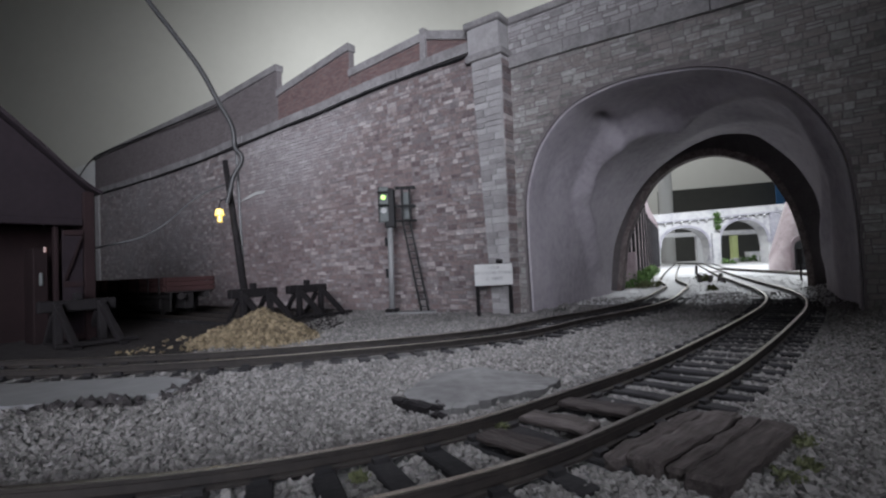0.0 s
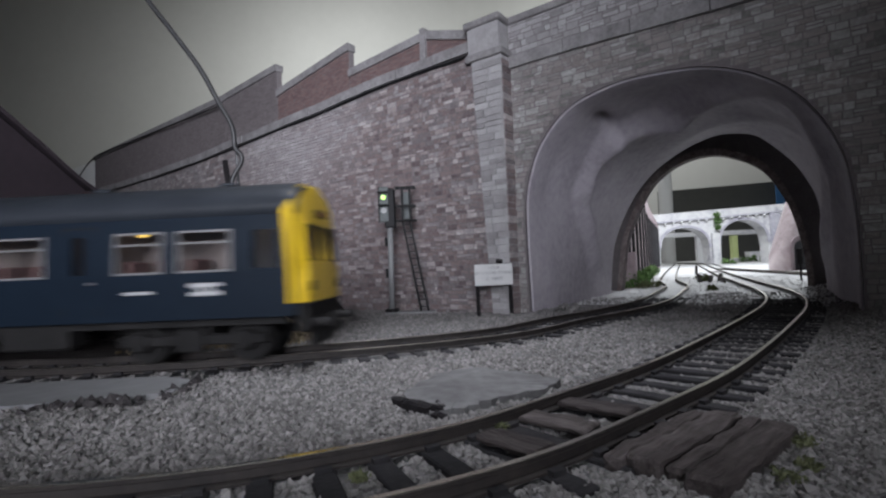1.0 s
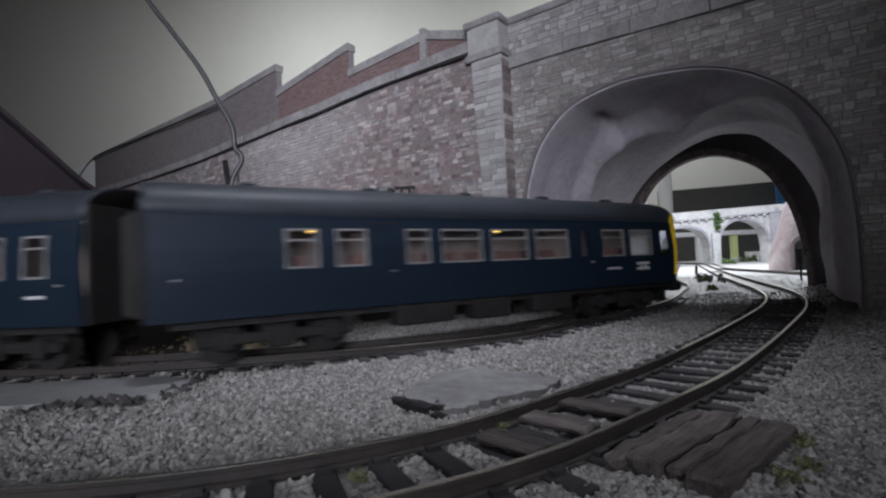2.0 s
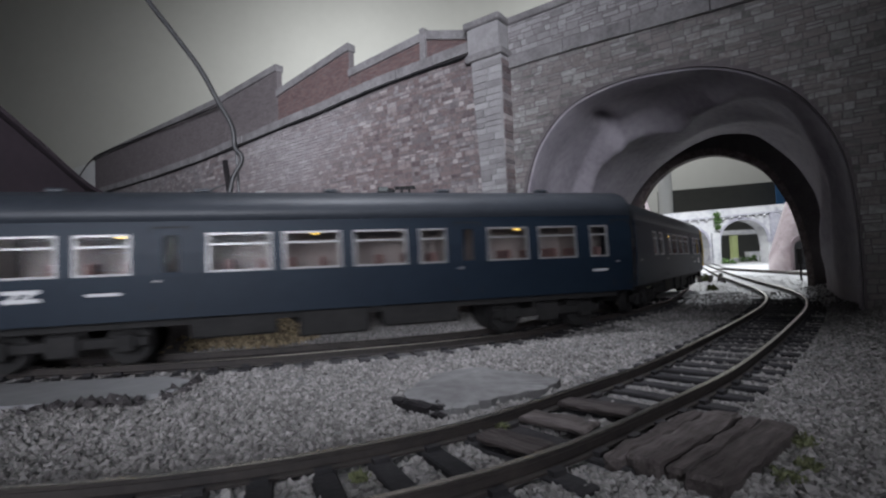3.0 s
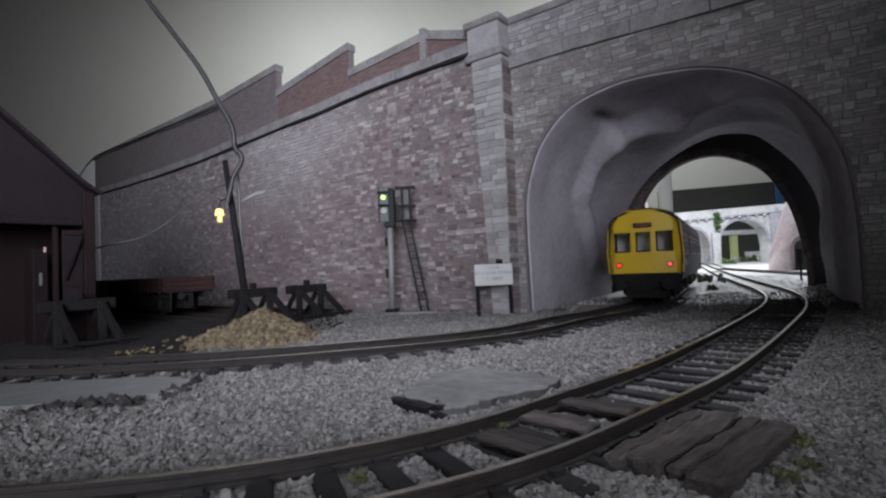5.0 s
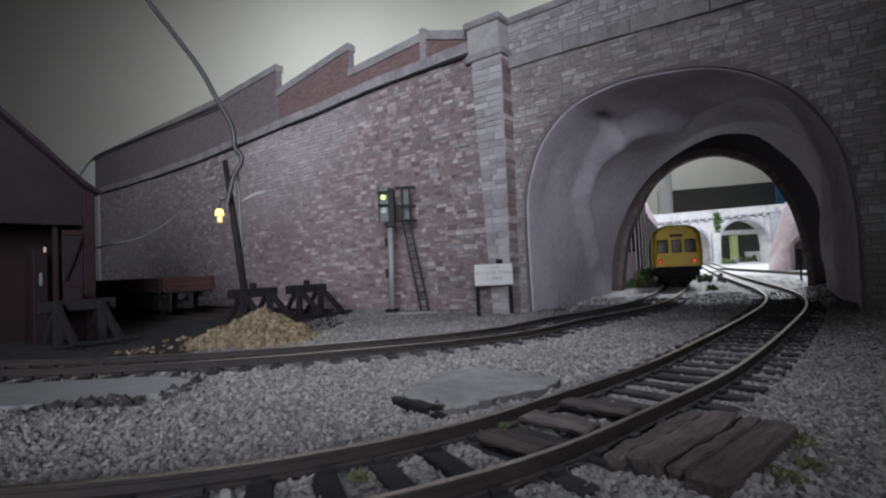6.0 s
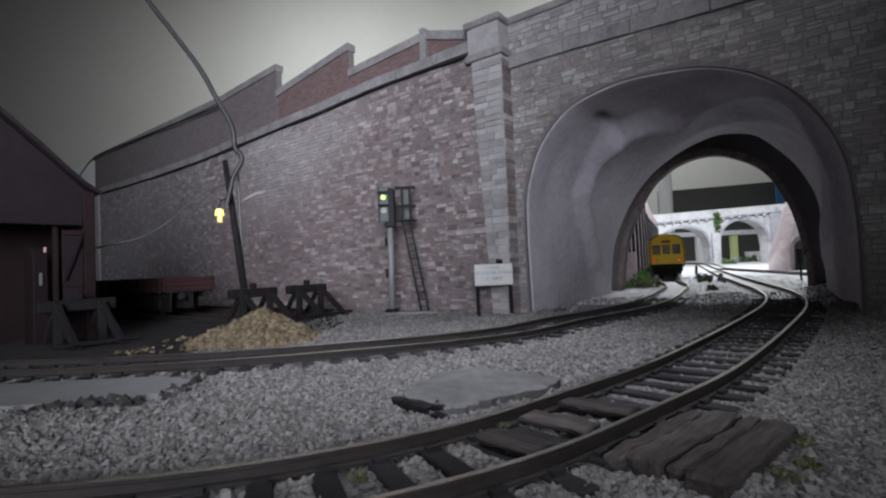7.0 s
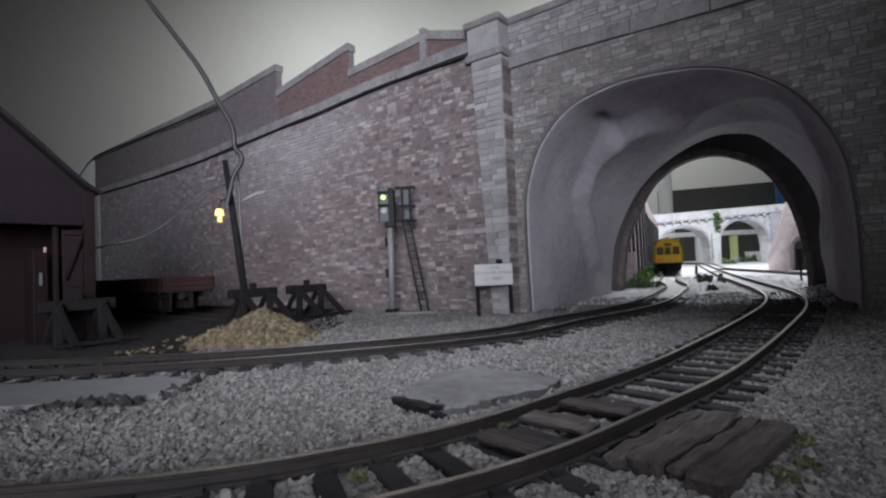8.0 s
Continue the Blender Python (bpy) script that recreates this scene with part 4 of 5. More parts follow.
def colour_light_signal():
    s = thing("signal", (-32.0, 297, 0.6), 0, "two-aspect colour light signal showing green, with ladder", "signal")
    part("base_plate", boxes(((-4, -6, -0.4), (26, 6, 1.4)), bevel=0.4), POSTGREY, s)
    part("foot", boxes(((-4, -3, 1.4), (4, 3, 3.4)), bevel=0.6), DARKWOOD, s)
    part("post", rod(bmesh.new(), (0, 0, 3.2), (0.6, 0, 54), 1.75, 14), POSTGREY, s, smooth=True)
    for z in (22, 41):
        part("cable_box", boxes(((-2.9, -1.6, z), (-1.2, 1.2, z + 5.5)), bevel=0.3), SIGBLACK, s)
    head = part("signal_head", boxes(((-2.4, -2.4, 52), (4.2, 2.4, 76)), bevel=0.8), SIGBLACK, s)
    part("back_board", boxes(((-5.8, -2.6, 55.5), (0.5, -1.6, 77)), bevel=0.6), FACEGREY, head, "grey face plate")
    part("lit_lens", rod(bmesh.new(), (-2.6, -3.3, 70.4), (-2.6, -2.5, 70.4), 1.4, 18), GREENLIT, head)
    part("dark_lens", rod(bmesh.new(), (-2.6, -3.3, 62.6), (-2.6, -2.5, 62.6), 1.75, 18), LENSOFF, head)
    for z in (72.8, 65.0):
        part("hood", boxes(((-5.8, -6.5, z), (0.6, -2.6, z + 0.9)), bevel=0.3), SIGBLACK, head)
    part("frame_bar", boxes(((-5.6, -3.4, 55.5), (-5.0, -2.7, 77)), bevel=0.2), SIGBLACK, head)
    cage = part("platform", boxes(((4.2, -3.6, 55.6), (17, 4, 56.6)), bevel=0.2), SIGBLACK, s)
    for z in (64.5, 75.6):
        part("rail_hoop", boxes(((4.2, -3.6, z), (16.6, -2.6, z + 1.0)), ((4.2, 3, z), (16.6, 4, z + 1.0)), ((12.4, -3.6, z), (13.4, 4, z + 1.0))), SIGBLACK, cage)
    for x in (8.0, 12.6):
        part("stanchion", boxes(((x, -3.6, 56.6), (x + 0.9, -2.7, 75.6)), ((x, 3, 56.6), (x + 0.9, 3.9, 75.6))), SIGBLACK, cage)
    part("cage_plate", boxes(((8.9, 3.0, 57.4), (12.5, 3.4, 74)), bevel=0.1), FACEGREY, cage)
    lad = bmesh.new()
    for dx in (0, 4.4):
        beam(lad, (8.3 + dx, -1, 56), (17.5 + dx, -2, 1.4), 1.2, 1.2, up=(0, 1, 0))
    ladder = part("ladder", lad, SIGBLACK, s)
    for k in range(13):
        f = (k + 0.6) / 13.2
        x, z = 8.3 + 9.2 * f, 56 - 54.6 * f
        part("rung", boxes(((x, -1.6 - f, z), (x + 4.4, -0.9 - f, z + 0.55))), SIGBLACK, ladder)


def lettering(text, size, at, parent):
    cu = bpy.data.curves.new("lettering", "FONT")
    cu.body, cu.size, cu.align_x, cu.extrude = text, size * MM, "CENTER", 0.05 * MM
    cu.offset = 0.05 * MM
    tmp = bpy.data.objects.new("lettering", cu)
    me = bpy.data.meshes.new_from_object(tmp)
    bpy.data.objects.remove(tmp)
    me.materials.clear()
    me.materials.append(SIGNINK)
    ob = new("lettering", me)
    ob.parent = parent
    ob.matrix_basis = pose(at[0] * MM, at[1] * MM, at[2] * MM, 90, 0, 0)


def tunnel_sign():
    s = thing("tunnel_sign", (26, 259, 0), 0, "off-white lettered tunnel sign on two black posts", "sign")
    board = part("board", boxes(((-10.1, -0.6, 17), (10.1, 0.6, 28.2)), bevel=0.25), SIGNWHITE, s)
    lettering("NO.25", 2.1, (0.2, -0.95, 25.6), board)
    lettering("BATH ROAD TUNNEL", 2.0, (0, -0.95, 23.0), board)
    lettering("20 YARDS", 2.1, (0.2, -0.95, 19.9), board)
    for x in (-8.6, 8.8):
        part("post", boxes(((x - 1.0, 0.65, -1), (x + 1.0, 2.4, 18.6)), bevel=0.3), DARKWOOD, s)
    part("finial", boxes(((1.5, -0.5, 28.2), (5, 0.5, 30.6)), bevel=0.3), DARKWOOD, s)


def foreground():
    p = thing("paving_sheet", (0, 0, 0), 0, "broken-edged grey card paving beside the rails", "paving")
    rng = random.Random(5)
    edge = [(-190, 128), (-104, 131), (-76, 132), (-66, 126), (-63, 117), (-67, 112), (-72, 109), (-79, 111), (-86, 108), (-95, 106), (-108, 107), (-130, 101), (-190, 99)]
    pts = []
    for a, b in zip(edge, edge[1:] + edge[:1]):
        for k in range(6):
            t = k / 6
            j = 0.6 if edge.index(a) > 1 else 0.2
            pts.append((a[0] + (b[0] - a[0]) * t + rng.uniform(-j, j), a[1] + (b[1] - a[1]) * t + rng.uniform(-j, j)))
    n = len(pts)
    verts = [(x, y, 0.2) for x, y in pts] + [(x, y, 2.1) for x, y in pts]
    raw("card", verts, [tuple(range(n, 2 * n))] + [(k, (k + 1) % n, n + (k + 1) % n, n + k) for k in range(n)], PAVING, p)
    # Dark grains in place of the shadow below the lifted card edge.
    ash = thing("edge_shade_clods", (0, 0, 0), 0, "black clods standing for shade under the broken paving edge", "ash")
    verts, faces = [], []
    for x, y in pts[18:]:
        for _ in range(4):
            if (-88 < x < -60 or -112 < x < -102) and rng.random() < 0.42:
                grain(verts, faces, (x + rng.uniform(-2.5, 3), y + rng.uniform(-5, 1), rng.uniform(0.6, 1.8)), rng.uniform(0.7, 2.0), rng)
    tagged(raw("edge_shade_grains", verts, faces, CINDER_AND_SHADE, ash), kind="stuff")
    b = thing("loose_board", (0, 0, 0), 0, "flat pale broken stone slab lying in the ballast", "slab")
    rng = random.Random(15)
    edge = [(-10, 103), (-6, 111), (0, 119), (6, 121), (17, 115), (24, 107), (19, 101), (9, 96), (2, 91), (-3, 89.5), (-6, 94)]
    pts = []
    for (xa, ya), (xb, yb) in zip(edge, edge[1:] + edge[:1]):
        pts += [(xa + (xb - xa) * k / 5 + rng.uniform(-0.7, 0.7), ya + (yb - ya) * k / 5 + rng.uniform(-0.7, 0.7)) for k in range(5)]
    n = len(pts)
    verts = [(x, y, 0.0) for x, y in pts] + [(x, y, 2.4 + 0.03 * (y - 100) + rng.uniform(-0.15, 0.15)) for x, y in pts] + [(4 + (x - 4) * 0.5, 105 + (y - 105) * 0.5, 2.8 + 0.02 * (y - 100)) for x, y in pts]
    faces = [tuple(range(2 * n, 3 * n))] + [(r * n + k, r * n + (k + 1) % n, (r + 1) * n + (k + 1) % n, (r + 1) * n + k) for r in (0, 1) for k in range(n)]
    raw("slab", verts, faces, SLABSTONE, b)
    # Near-black jagged lumps at the slab's left end.
    c = thing("dark_broken_end", (-5.5, 90.5, 0.2), 0, "dark broken lumps at the slab's left end", "timber")
    for k, (x, y, turn, l, w, h) in enumerate(((0, 2, 52, 9, 2.0, 2.8), (2.2, -0.5, 38, 7, 1.8, 2.0), (-2.6, 6.5, 60, 6, 2.0, 2.4), (3.6, 3.0, 20, 4.5, 1.6, 2.2))):
        bm = box(bmesh.new(), (-l / 2, -w / 2, -0.5), (l / 2, w / 2, h), None, 0.4)
        bmesh.ops.subdivide_edges(bm, edges=[e for e in bm.edges if e.calc_length() > 4], cuts=6)
        for v in bm.verts:
            v.co += Vector((0.9, 0.5, 0.7)) * noise.noise((v.co.x * 0.5, v.co.y * 0.8, k * 5 + v.co.z * 0.5))
        dark_chunk = part("dark_chunk", bm, DARKWOOD, c)
        dark_chunk.matrix_basis = pose(x * MM, y * MM, 0, 0, 0, turn + 90)
    # timber barrow crossing: heavy old boards outside and between the rails
    x = thing("barrow_crossing", (34.5, 66.5, 0.4), 40, "worn dark timber barrow crossing boards beside the rail", "timber crossing")
    rng = random.Random(8)
    y0 = -6.2
    for k, (wide, a, b2, z) in enumerate(((4.6, -12, 15, 2.7), (2.6, -10.5, 16.5, 2.3), (4.2, -11.5, 16, 2.8), (2.8, -12.5, 14, 2.4))):
        bm = bmesh.new()
        box(bm, (a, y0, 0), (b2, y0 + wide, z), None, 0.45)
        bmesh.ops.subdivide_edges(bm, edges=[e for e in bm.edges if e.calc_length() > 15], cuts=22)
        for v in bm.verts:
            v.co += Vector((0, 0.3, 0.5)) * noise.noise((v.co.x * 0.3, v.co.y * 1.5, k * 7 + v.co.z))
            v.co.x += 0.8 * noise.noise((v.co.y * 0.9, v.co.z, k * 3)) if abs(v.co.x) > 11 else 0
        part("board", bm, OLDWOOD, x)
        y0 += wide + 0.25
    y = thing("infill_boards", (0, 0, 0), 0, "old dark timber boards laid between the rails", "timber crossing")
    for k, (cx, cy, turn, l, z) in enumerate(((9, 71, -48, 11, 3.0), (17, 78.5, -45, 12, 3.3), (25.5, 86, -42, 13, 3.2))):
        bm = bmesh.new()
        box(bm, (-l / 2, -2.6, -1.0), (l / 2, 2.6, 0), None, 0.35)
        bmesh.ops.subdivide_edges(bm, edges=[e for e in bm.edges if e.calc_length() > 8], cuts=10)
        for v in bm.verts:
            v.co += Vector((0, 0.3, 0.35)) * noise.noise((v.co.x * 0.4, v.co.y * 1.1, k * 5))
        board = part("board", bm, OLDWOOD, y)
        board.matrix_basis = pose(cx * MM, cy * MM, z * MM, 0, 0, turn)
    clump("moss", [(39, 58.5, 0.6, 2.2), (48.5, 69, 0.6, 2.4), (8, 80, 1.2, 1.6), (-12, 64, 0.8, 1.5), (44, 62, 0.6, 1.8)], DRYLEAF, "patches of olive moss in the ballast", "moss", leaf=0.5, count=80, seed=9, squash=0.4)
    d = thing("rubble_pile", (61, 258, 0), 0, "small dark rubble heaped against the tunnel mouth", "rubble")
    rng = random.Random(3)
    verts, faces = [], []
    for _ in range(60):
        grain(verts, faces, (rng.gauss(0, 3), rng.gauss(0, 2.5), rng.uniform(0.5, 7) * rng.random()), rng.uniform(0.8, 2.0), rng)
    tagged(raw("rubble", verts, faces, BALLAST_STONE, d), kind="stuff")


def ballast():
    rng = random.Random(77)
    lines = [(q[::2], along(q)[::2]) for q in (MAIN, NEAR)]
    verts, faces = [], []
    count = 0
    while count < 62000:
        y = 38 + 330 * rng.random() ** 1.5
        x = rng.uniform(-0.98, 0.98) * y * 0.95
        v = x * SA + y * CA
        if x < -170 or y > 345 or (v > 233 and x * CA - y * SA < -126) or (v > 420):
            continue
        if -190 < x < -66 and 106 < y < 131:
            continue
        if cinders(x, y) and (x < -75 or rng.random() < 0.7):
            continue
        low, ok = 0.0, True
        for q, s in lines:
            d = np.hypot(q[:, 0] - x, q[:, 1] - y)
            k = int(np.argmin(d))
            m = d[k]
            if m < 17:
                low = -0.15
                if 6.9 < m < 9.8:
                    ok = rng.random() < 0.15
                if abs((s[k] - 4.0 + 4.1) % 8.2 - 4.1) < 2.0 and m < 13.2 and rng.random() < 0.95:
                    ok = False
        if not ok:
            continue
        r = rng.uniform(0.28, 0.78) * (1.3 if rng.random() < 0.06 else 1.0)
        grain(verts, faces, (x, y, bank(x, y) + low + r * rng.uniform(-0.1, 0.55)), r, rng)
        count += 1
    ob = raw("ballast_stones", verts, faces, BALLAST_STONE)
    tagged(ob, "loose grey granite ballast chippings", "ballast", kind="stuff")
    # Brightened grains carry the painted yard light a little into the tunnel.
    verts, faces = [], []
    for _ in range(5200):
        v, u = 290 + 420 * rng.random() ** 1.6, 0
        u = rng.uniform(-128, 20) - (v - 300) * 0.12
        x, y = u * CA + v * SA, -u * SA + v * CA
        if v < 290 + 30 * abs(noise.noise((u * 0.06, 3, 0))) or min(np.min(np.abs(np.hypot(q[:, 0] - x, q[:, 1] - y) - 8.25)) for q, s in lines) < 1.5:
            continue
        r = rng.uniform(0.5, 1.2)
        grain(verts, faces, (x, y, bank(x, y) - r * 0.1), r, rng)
    tagged(raw("pale_ballast_stones", verts, faces, YARD_LIT_STONE), "loose chippings coloured bright for the yard light", "ballast", kind="stuff")


def wall_cables():
    """Black cables clipped under both copings, and a white card panel past the wall's end."""
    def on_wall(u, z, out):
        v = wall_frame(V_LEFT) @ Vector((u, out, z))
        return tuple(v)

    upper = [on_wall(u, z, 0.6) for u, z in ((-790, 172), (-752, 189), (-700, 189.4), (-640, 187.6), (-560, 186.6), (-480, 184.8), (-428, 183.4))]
    lower = [on_wall(u, ledge(u) - 1.2 + 0.5 * math.sin(u * 0.05), 1.2) for u in range(-748, -150, 22)]
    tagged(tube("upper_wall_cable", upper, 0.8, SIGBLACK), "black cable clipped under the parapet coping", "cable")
    tagged(tube("lower_wall_cable", lower, 0.75, SIGBLACK), "black cable clipped under the wall's string course", "cable")
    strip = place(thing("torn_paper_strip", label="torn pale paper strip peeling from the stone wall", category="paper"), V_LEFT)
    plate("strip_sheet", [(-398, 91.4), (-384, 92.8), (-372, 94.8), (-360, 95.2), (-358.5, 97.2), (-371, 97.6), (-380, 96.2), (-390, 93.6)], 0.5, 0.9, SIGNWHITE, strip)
    p = thing("white_card_panel", (-596, 800, 0), 0, "plain white card panel standing past the wall's end", "panel")
    plate("panel_sheet", [(-60, -2), (40, -2), (40, 228), (-60, 196)], 0, 4, PIPEWHITE, p)


wall_cables()
goods_shed()
siding("siding_track", (-104, 275, 0), -37, 330, "old siding track ending at a buffer stop")
siding("second_siding_track", (-88, 312, 0), -37, 300, "old siding track along the wall")
buffer_stop((-108, 278, 0.3), -37, "black timber buffer stop with raking struts behind sand")
buffer_stop((-87, 311, 0.3), -37, "black timber buffer stop against the stone wall")
buffer_stop((-164, 220, 0.3), -37, "black timber buffer stop beside the dark shed")
open_wagon((-202, 348, 4.0), -37, "low maroon plank-sided open wagon on the siding")
open_wagon((-285, 410, 4.0), -37, "low maroon open wagon coupled behind another")
sand_heap()
telegraph_pole()
colour_light_signal()
tunnel_sign()
foreground()
ballast()


# ---- train ----
BLUE = material("rail_blue_paint", [(0.004, 0.0085, 0.016), (0.006, 0.012, 0.021)], 60, 0.5, 0.03, spec=0.15)
YELLOW = material("warning_yellow_paint", [(0.60, 0.40, 0.016), (0.68, 0.455, 0.022)], 60, 0.4, 0.03)
ROOFGREY = material("roof_grey_paint", [(0.014, 0.017, 0.022), (0.024, 0.028, 0.035)], 80, 0.5, 0.1, spec=0.25)
UNDER = material("underframe_black", [(0.006, 0.006, 0.006), (0.018, 0.017, 0.017)], 120, 0.75, 0.3, spec=0.2)
WHITEMARK = material("white_marking", [(0.32, 0.32, 0.32), (0.40, 0.40, 0.40)], 80, 0.5, 0.02)
ALLOY = material("alloy_window_frame", [(0.17, 0.168, 0.168), (0.24, 0.236, 0.236)], 80, 0.4, 0.05, metal=0.3)
CREAM = material("cream_interior", [(0.19, 0.152, 0.132), (0.26, 0.215, 0.185)], 40, 0.8, 0.05)
CABGREY = material("pale_cab_lining", [(0.55, 0.55, 0.55), (0.65, 0.65, 0.64)], 40, 0.8, 0.05)
SEATRED = material("brown_seat_moquette", [(0.10, 0.05, 0.045), (0.2, 0.11, 0.09)], 90, 0.9, 0.1)
PANE = glass("window_glass", (0.86, 0.87, 0.9))
DARKPANE = glass("cab_glass", (0.93, 0.93, 0.95), 0.25)
LEDWARM = material("warm_led", [(1.0, 0.7, 0.2)], 50, 0.4, 0, emit=((1.0, 0.62, 0.12), 4.0))
CABINLIGHT = material("saloon_light_strip", [(0.9, 0.8, 0.7)], 50, 0.4, 0, emit=((1.0, 0.88, 0.80), 1.6))
TAILRED = material("red_tail_lamp", [(0.3, 0.01, 0.01)], 50, 0.5, 0, emit=((1.0, 0.012, 0.015), 1.8))
RUST = material("blind_red", [(0.12, 0.03, 0.02), (0.16, 0.05, 0.035)], 60, 0.6, 0)

# car: x towards the cab end, z from the rail head
HALF, WIDE, SOLE, EAVE, CROWN = 108.0, 18.3, 12.6, 40.5, 51.0
FORWARD_WINDOWS = [(94, 101, 0), (73.3, 88.3, 1), (56, 69.6, 1), (43.5, 48, 0), (19, 36.4, 1), (-1.4, 15.6, 1), (-22.2, -5.4, 1), (-35.4, -26.4, 1)]
LEAD_WINDOWS = FORWARD_WINDOWS + [(-58.5, -48.6, 1), (-73.2, -63.7, 1)]
TAIL_WINDOWS = FORWARD_WINDOWS + [(-45.5, -41, 0), (-65, -50, 1), (-84, -69, 1), (-97, -89.5, 1)]
DOORS = [(41, 51), (-47.5, -38.5), (-106, -99)]


def side_width(z):
    return WIDE - max(0.0, (26 - z)) * 0.055 - max(0.0, z - 30) * 0.09


def side_box(bm, x0, x1, z0, z1, s, thick=0.8):
    a, b = side_width(z0), side_width(z1)
    vs = [bm.verts.new(p) for p in ((x0, s * a, z0), (x1, s * a, z0), (x1, s * b, z1), (x0, s * b, z1), (x0, s * (a - thick), z0), (x1, s * (a - thick), z0), (x1, s * (b - thick), z1), (x0, s * (b - thick), z1))]
    for f in ((0, 1, 2, 3), (7, 6, 5, 4), (0, 4, 5, 1), (3, 2, 6, 7), (0, 3, 7, 4), (1, 5, 6, 2)):
        bm.faces.new([vs[i] for i in (f if s < 0 else f[::-1])])


def railcar(label, tail):
    car = thing("railcar", label=label, category="railcar", group="railcars of the train")
    zs, zw, zt, ze = SOLE, 25.2, 36.6, EAVE
    windows = TAIL_WINDOWS if tail else LEAD_WINDOWS
    for s in (-1, 1):
        bm = bmesh.new()
        x1 = HALF - 2.5
        steps = [zs, 18.5, zw]
        for a, b in zip(steps, steps[1:]):
            side_box(bm, -HALF + 1, x1, a, b, s)
        side_box(bm, -HALF + 1, x1, zt, ze, s)
        edges = sorted([(w[0], w[1]) for w in windows])
        at = -HALF + 1
        for a, b in edges + [(x1, x1)]:
            side_box(bm, at, a, zw, 31, s)
            side_box(bm, at, a, 31, zt, s)
            at = b
        part("side_panel", bm, BLUE, car)
        for a, b, saloon in windows:
            bm = bmesh.new()
            g = 0.55
            y0, y1 = side_width(zw), side_width(zt)
            for x0, x2, z0, z1 in ((a, b, zw, zw + g), (a, b, zt - g, zt), (a, a + g, zw, zt), (b - g, b, zw, zt)) + (((a, b, 33.0, 33.5),) if saloon else ()):
                side_box(bm, x0, x2, z0, z1, s * 1.003, 0.9)
            win = part("window", bm, ALLOY if saloon else BLUE, car)
            bm = bmesh.new()
            side_box(bm, a + 0.3, b - 0.3, zw + 0.3, zt - 0.3, s * 0.985, 0.25)
            pane = part("pane", bm, PANE, win)
            pane.visible_shadow = False
        for a, b in DOORS:
            door = bmesh.new()
            for x0, x2, z0, z1 in ((a, a + 0.35, zs + 2, 38.5), (b - 0.35, b, zs + 2, 38.5), (a, b, 38.2, 38.6)):
                side_box(door, x0, x2, z0, z1, s * 1.008, 0.4)
            d = part("door", door, UNDER, car)
            h = bmesh.new()
            side_box(h, b - 2.2, b - 1.0, 23, 23.6, s * 1.03, 0.6)
            part("door_handle", h, ALLOY, d)
        # double-barred white emblem and a plain bar of lettering
        bm = bmesh.new()
        for z in (19.0, 21.3):
            side_box(bm, 77, 85.5, z, z + 1.0, s * 1.012, 0.3)
        for k in (-1, 1):
            m = Matrix.Translation((81.2 + k * 1.6, s * (side_width(20) + 0.12), 20.6)) @ Matrix.Rotation(radians(38), 4, "Y")
            box(bm, (-2.6, -0.1, -0.45), (2.6, 0.1, 0.45), m)
        part("emblem", bm, WHITEMARK, car, "white double-bar emblem")
        bm = bmesh.new()
        side_box(bm, 58.5, 66.5, 19.8, 20.6, s * 1.012, 0.3)
        part("number_bar", bm, WHITEMARK, car)
        if tail:
            bm = bmesh.new()
            side_box(bm, -96, -90.5, 20.0, 20.8, s * 1.012, 0.3)
            part("number_bar", bm, WHITEMARK, car)
    # roof: an arched shell
    verts, faces, n = [], [], 16
    xs = [-HALF + 0.5, -HALF + 2, HALF - 6, HALF - 3, HALF - 1.5]
    lower = [0, 0, 0, 0.6, 2.0]
    for x, lo in zip(xs, lower):
        for i in range(n + 1):
            a = math.pi * i / n
            verts.append((x, -math.cos(a) * side_width(EAVE) * 1.01, EAVE - 0.3 + (CROWN - EAVE - lo) * math.sin(a) ** 0.75))
    for j in range(len(xs) - 1):
        faces += [(j * (n + 1) + i, (j + 1) * (n + 1) + i, (j + 1) * (n + 1) + i + 1, j * (n + 1) + i + 1) for i in range(n)]
    roof = raw("roof", verts, faces, ROOFGREY, car, True)
    mod = roof.modifiers.new("thickness", "SOLIDIFY")
    mod.thickness = 0.7 * MM
    for x in (-80, -40, 0, 40, 80):
        bm = boxes(((x - 2.5, -2, CROWN - 0.3), (x + 2.5, 2, CROWN + 1.2)), bevel=0.5)
        part("roof_vent", bm, ROOFGREY, roof)
    # cab front: a rounded yellow shell with three windows
    front_cab(car, tail)
    # rear end wall with gangway
    bm = boxes(((-HALF, -16.8, SOLE), (-HALF + 1, 16.8, EAVE + 4)), ((-HALF - 2.6, -6, SOLE + 1), (-HALF, 6, 42)), bevel=0.3)
    part("end_wall", bm, UNDER, car)
    # floor, seats and partitions
    part("floor_pan", boxes(((-HALF + 1, -16.5, SOLE), (HALF - 4, 16.5, SOLE + 1.5))), UNDER, car)
    seats = bmesh.new()
    for x in range(-95, 84, 9):
        if any(a - 2 < x < b + 2 for a, b in DOORS):
            continue
        for y in (-10.5, 10.5):
            box(seats, (x - 0.8, y - 5, SOLE + 2), (x + 0.8, y + 5, 29), None, 0.4)
            box(seats, (x - 3.6, y - 5, SOLE + 2), (x + 3.6, y + 5, 20), None, 0.4)
    part("seats", seats, SEATRED, car, "rows of brown saloon seats")
    bm = bmesh.new()
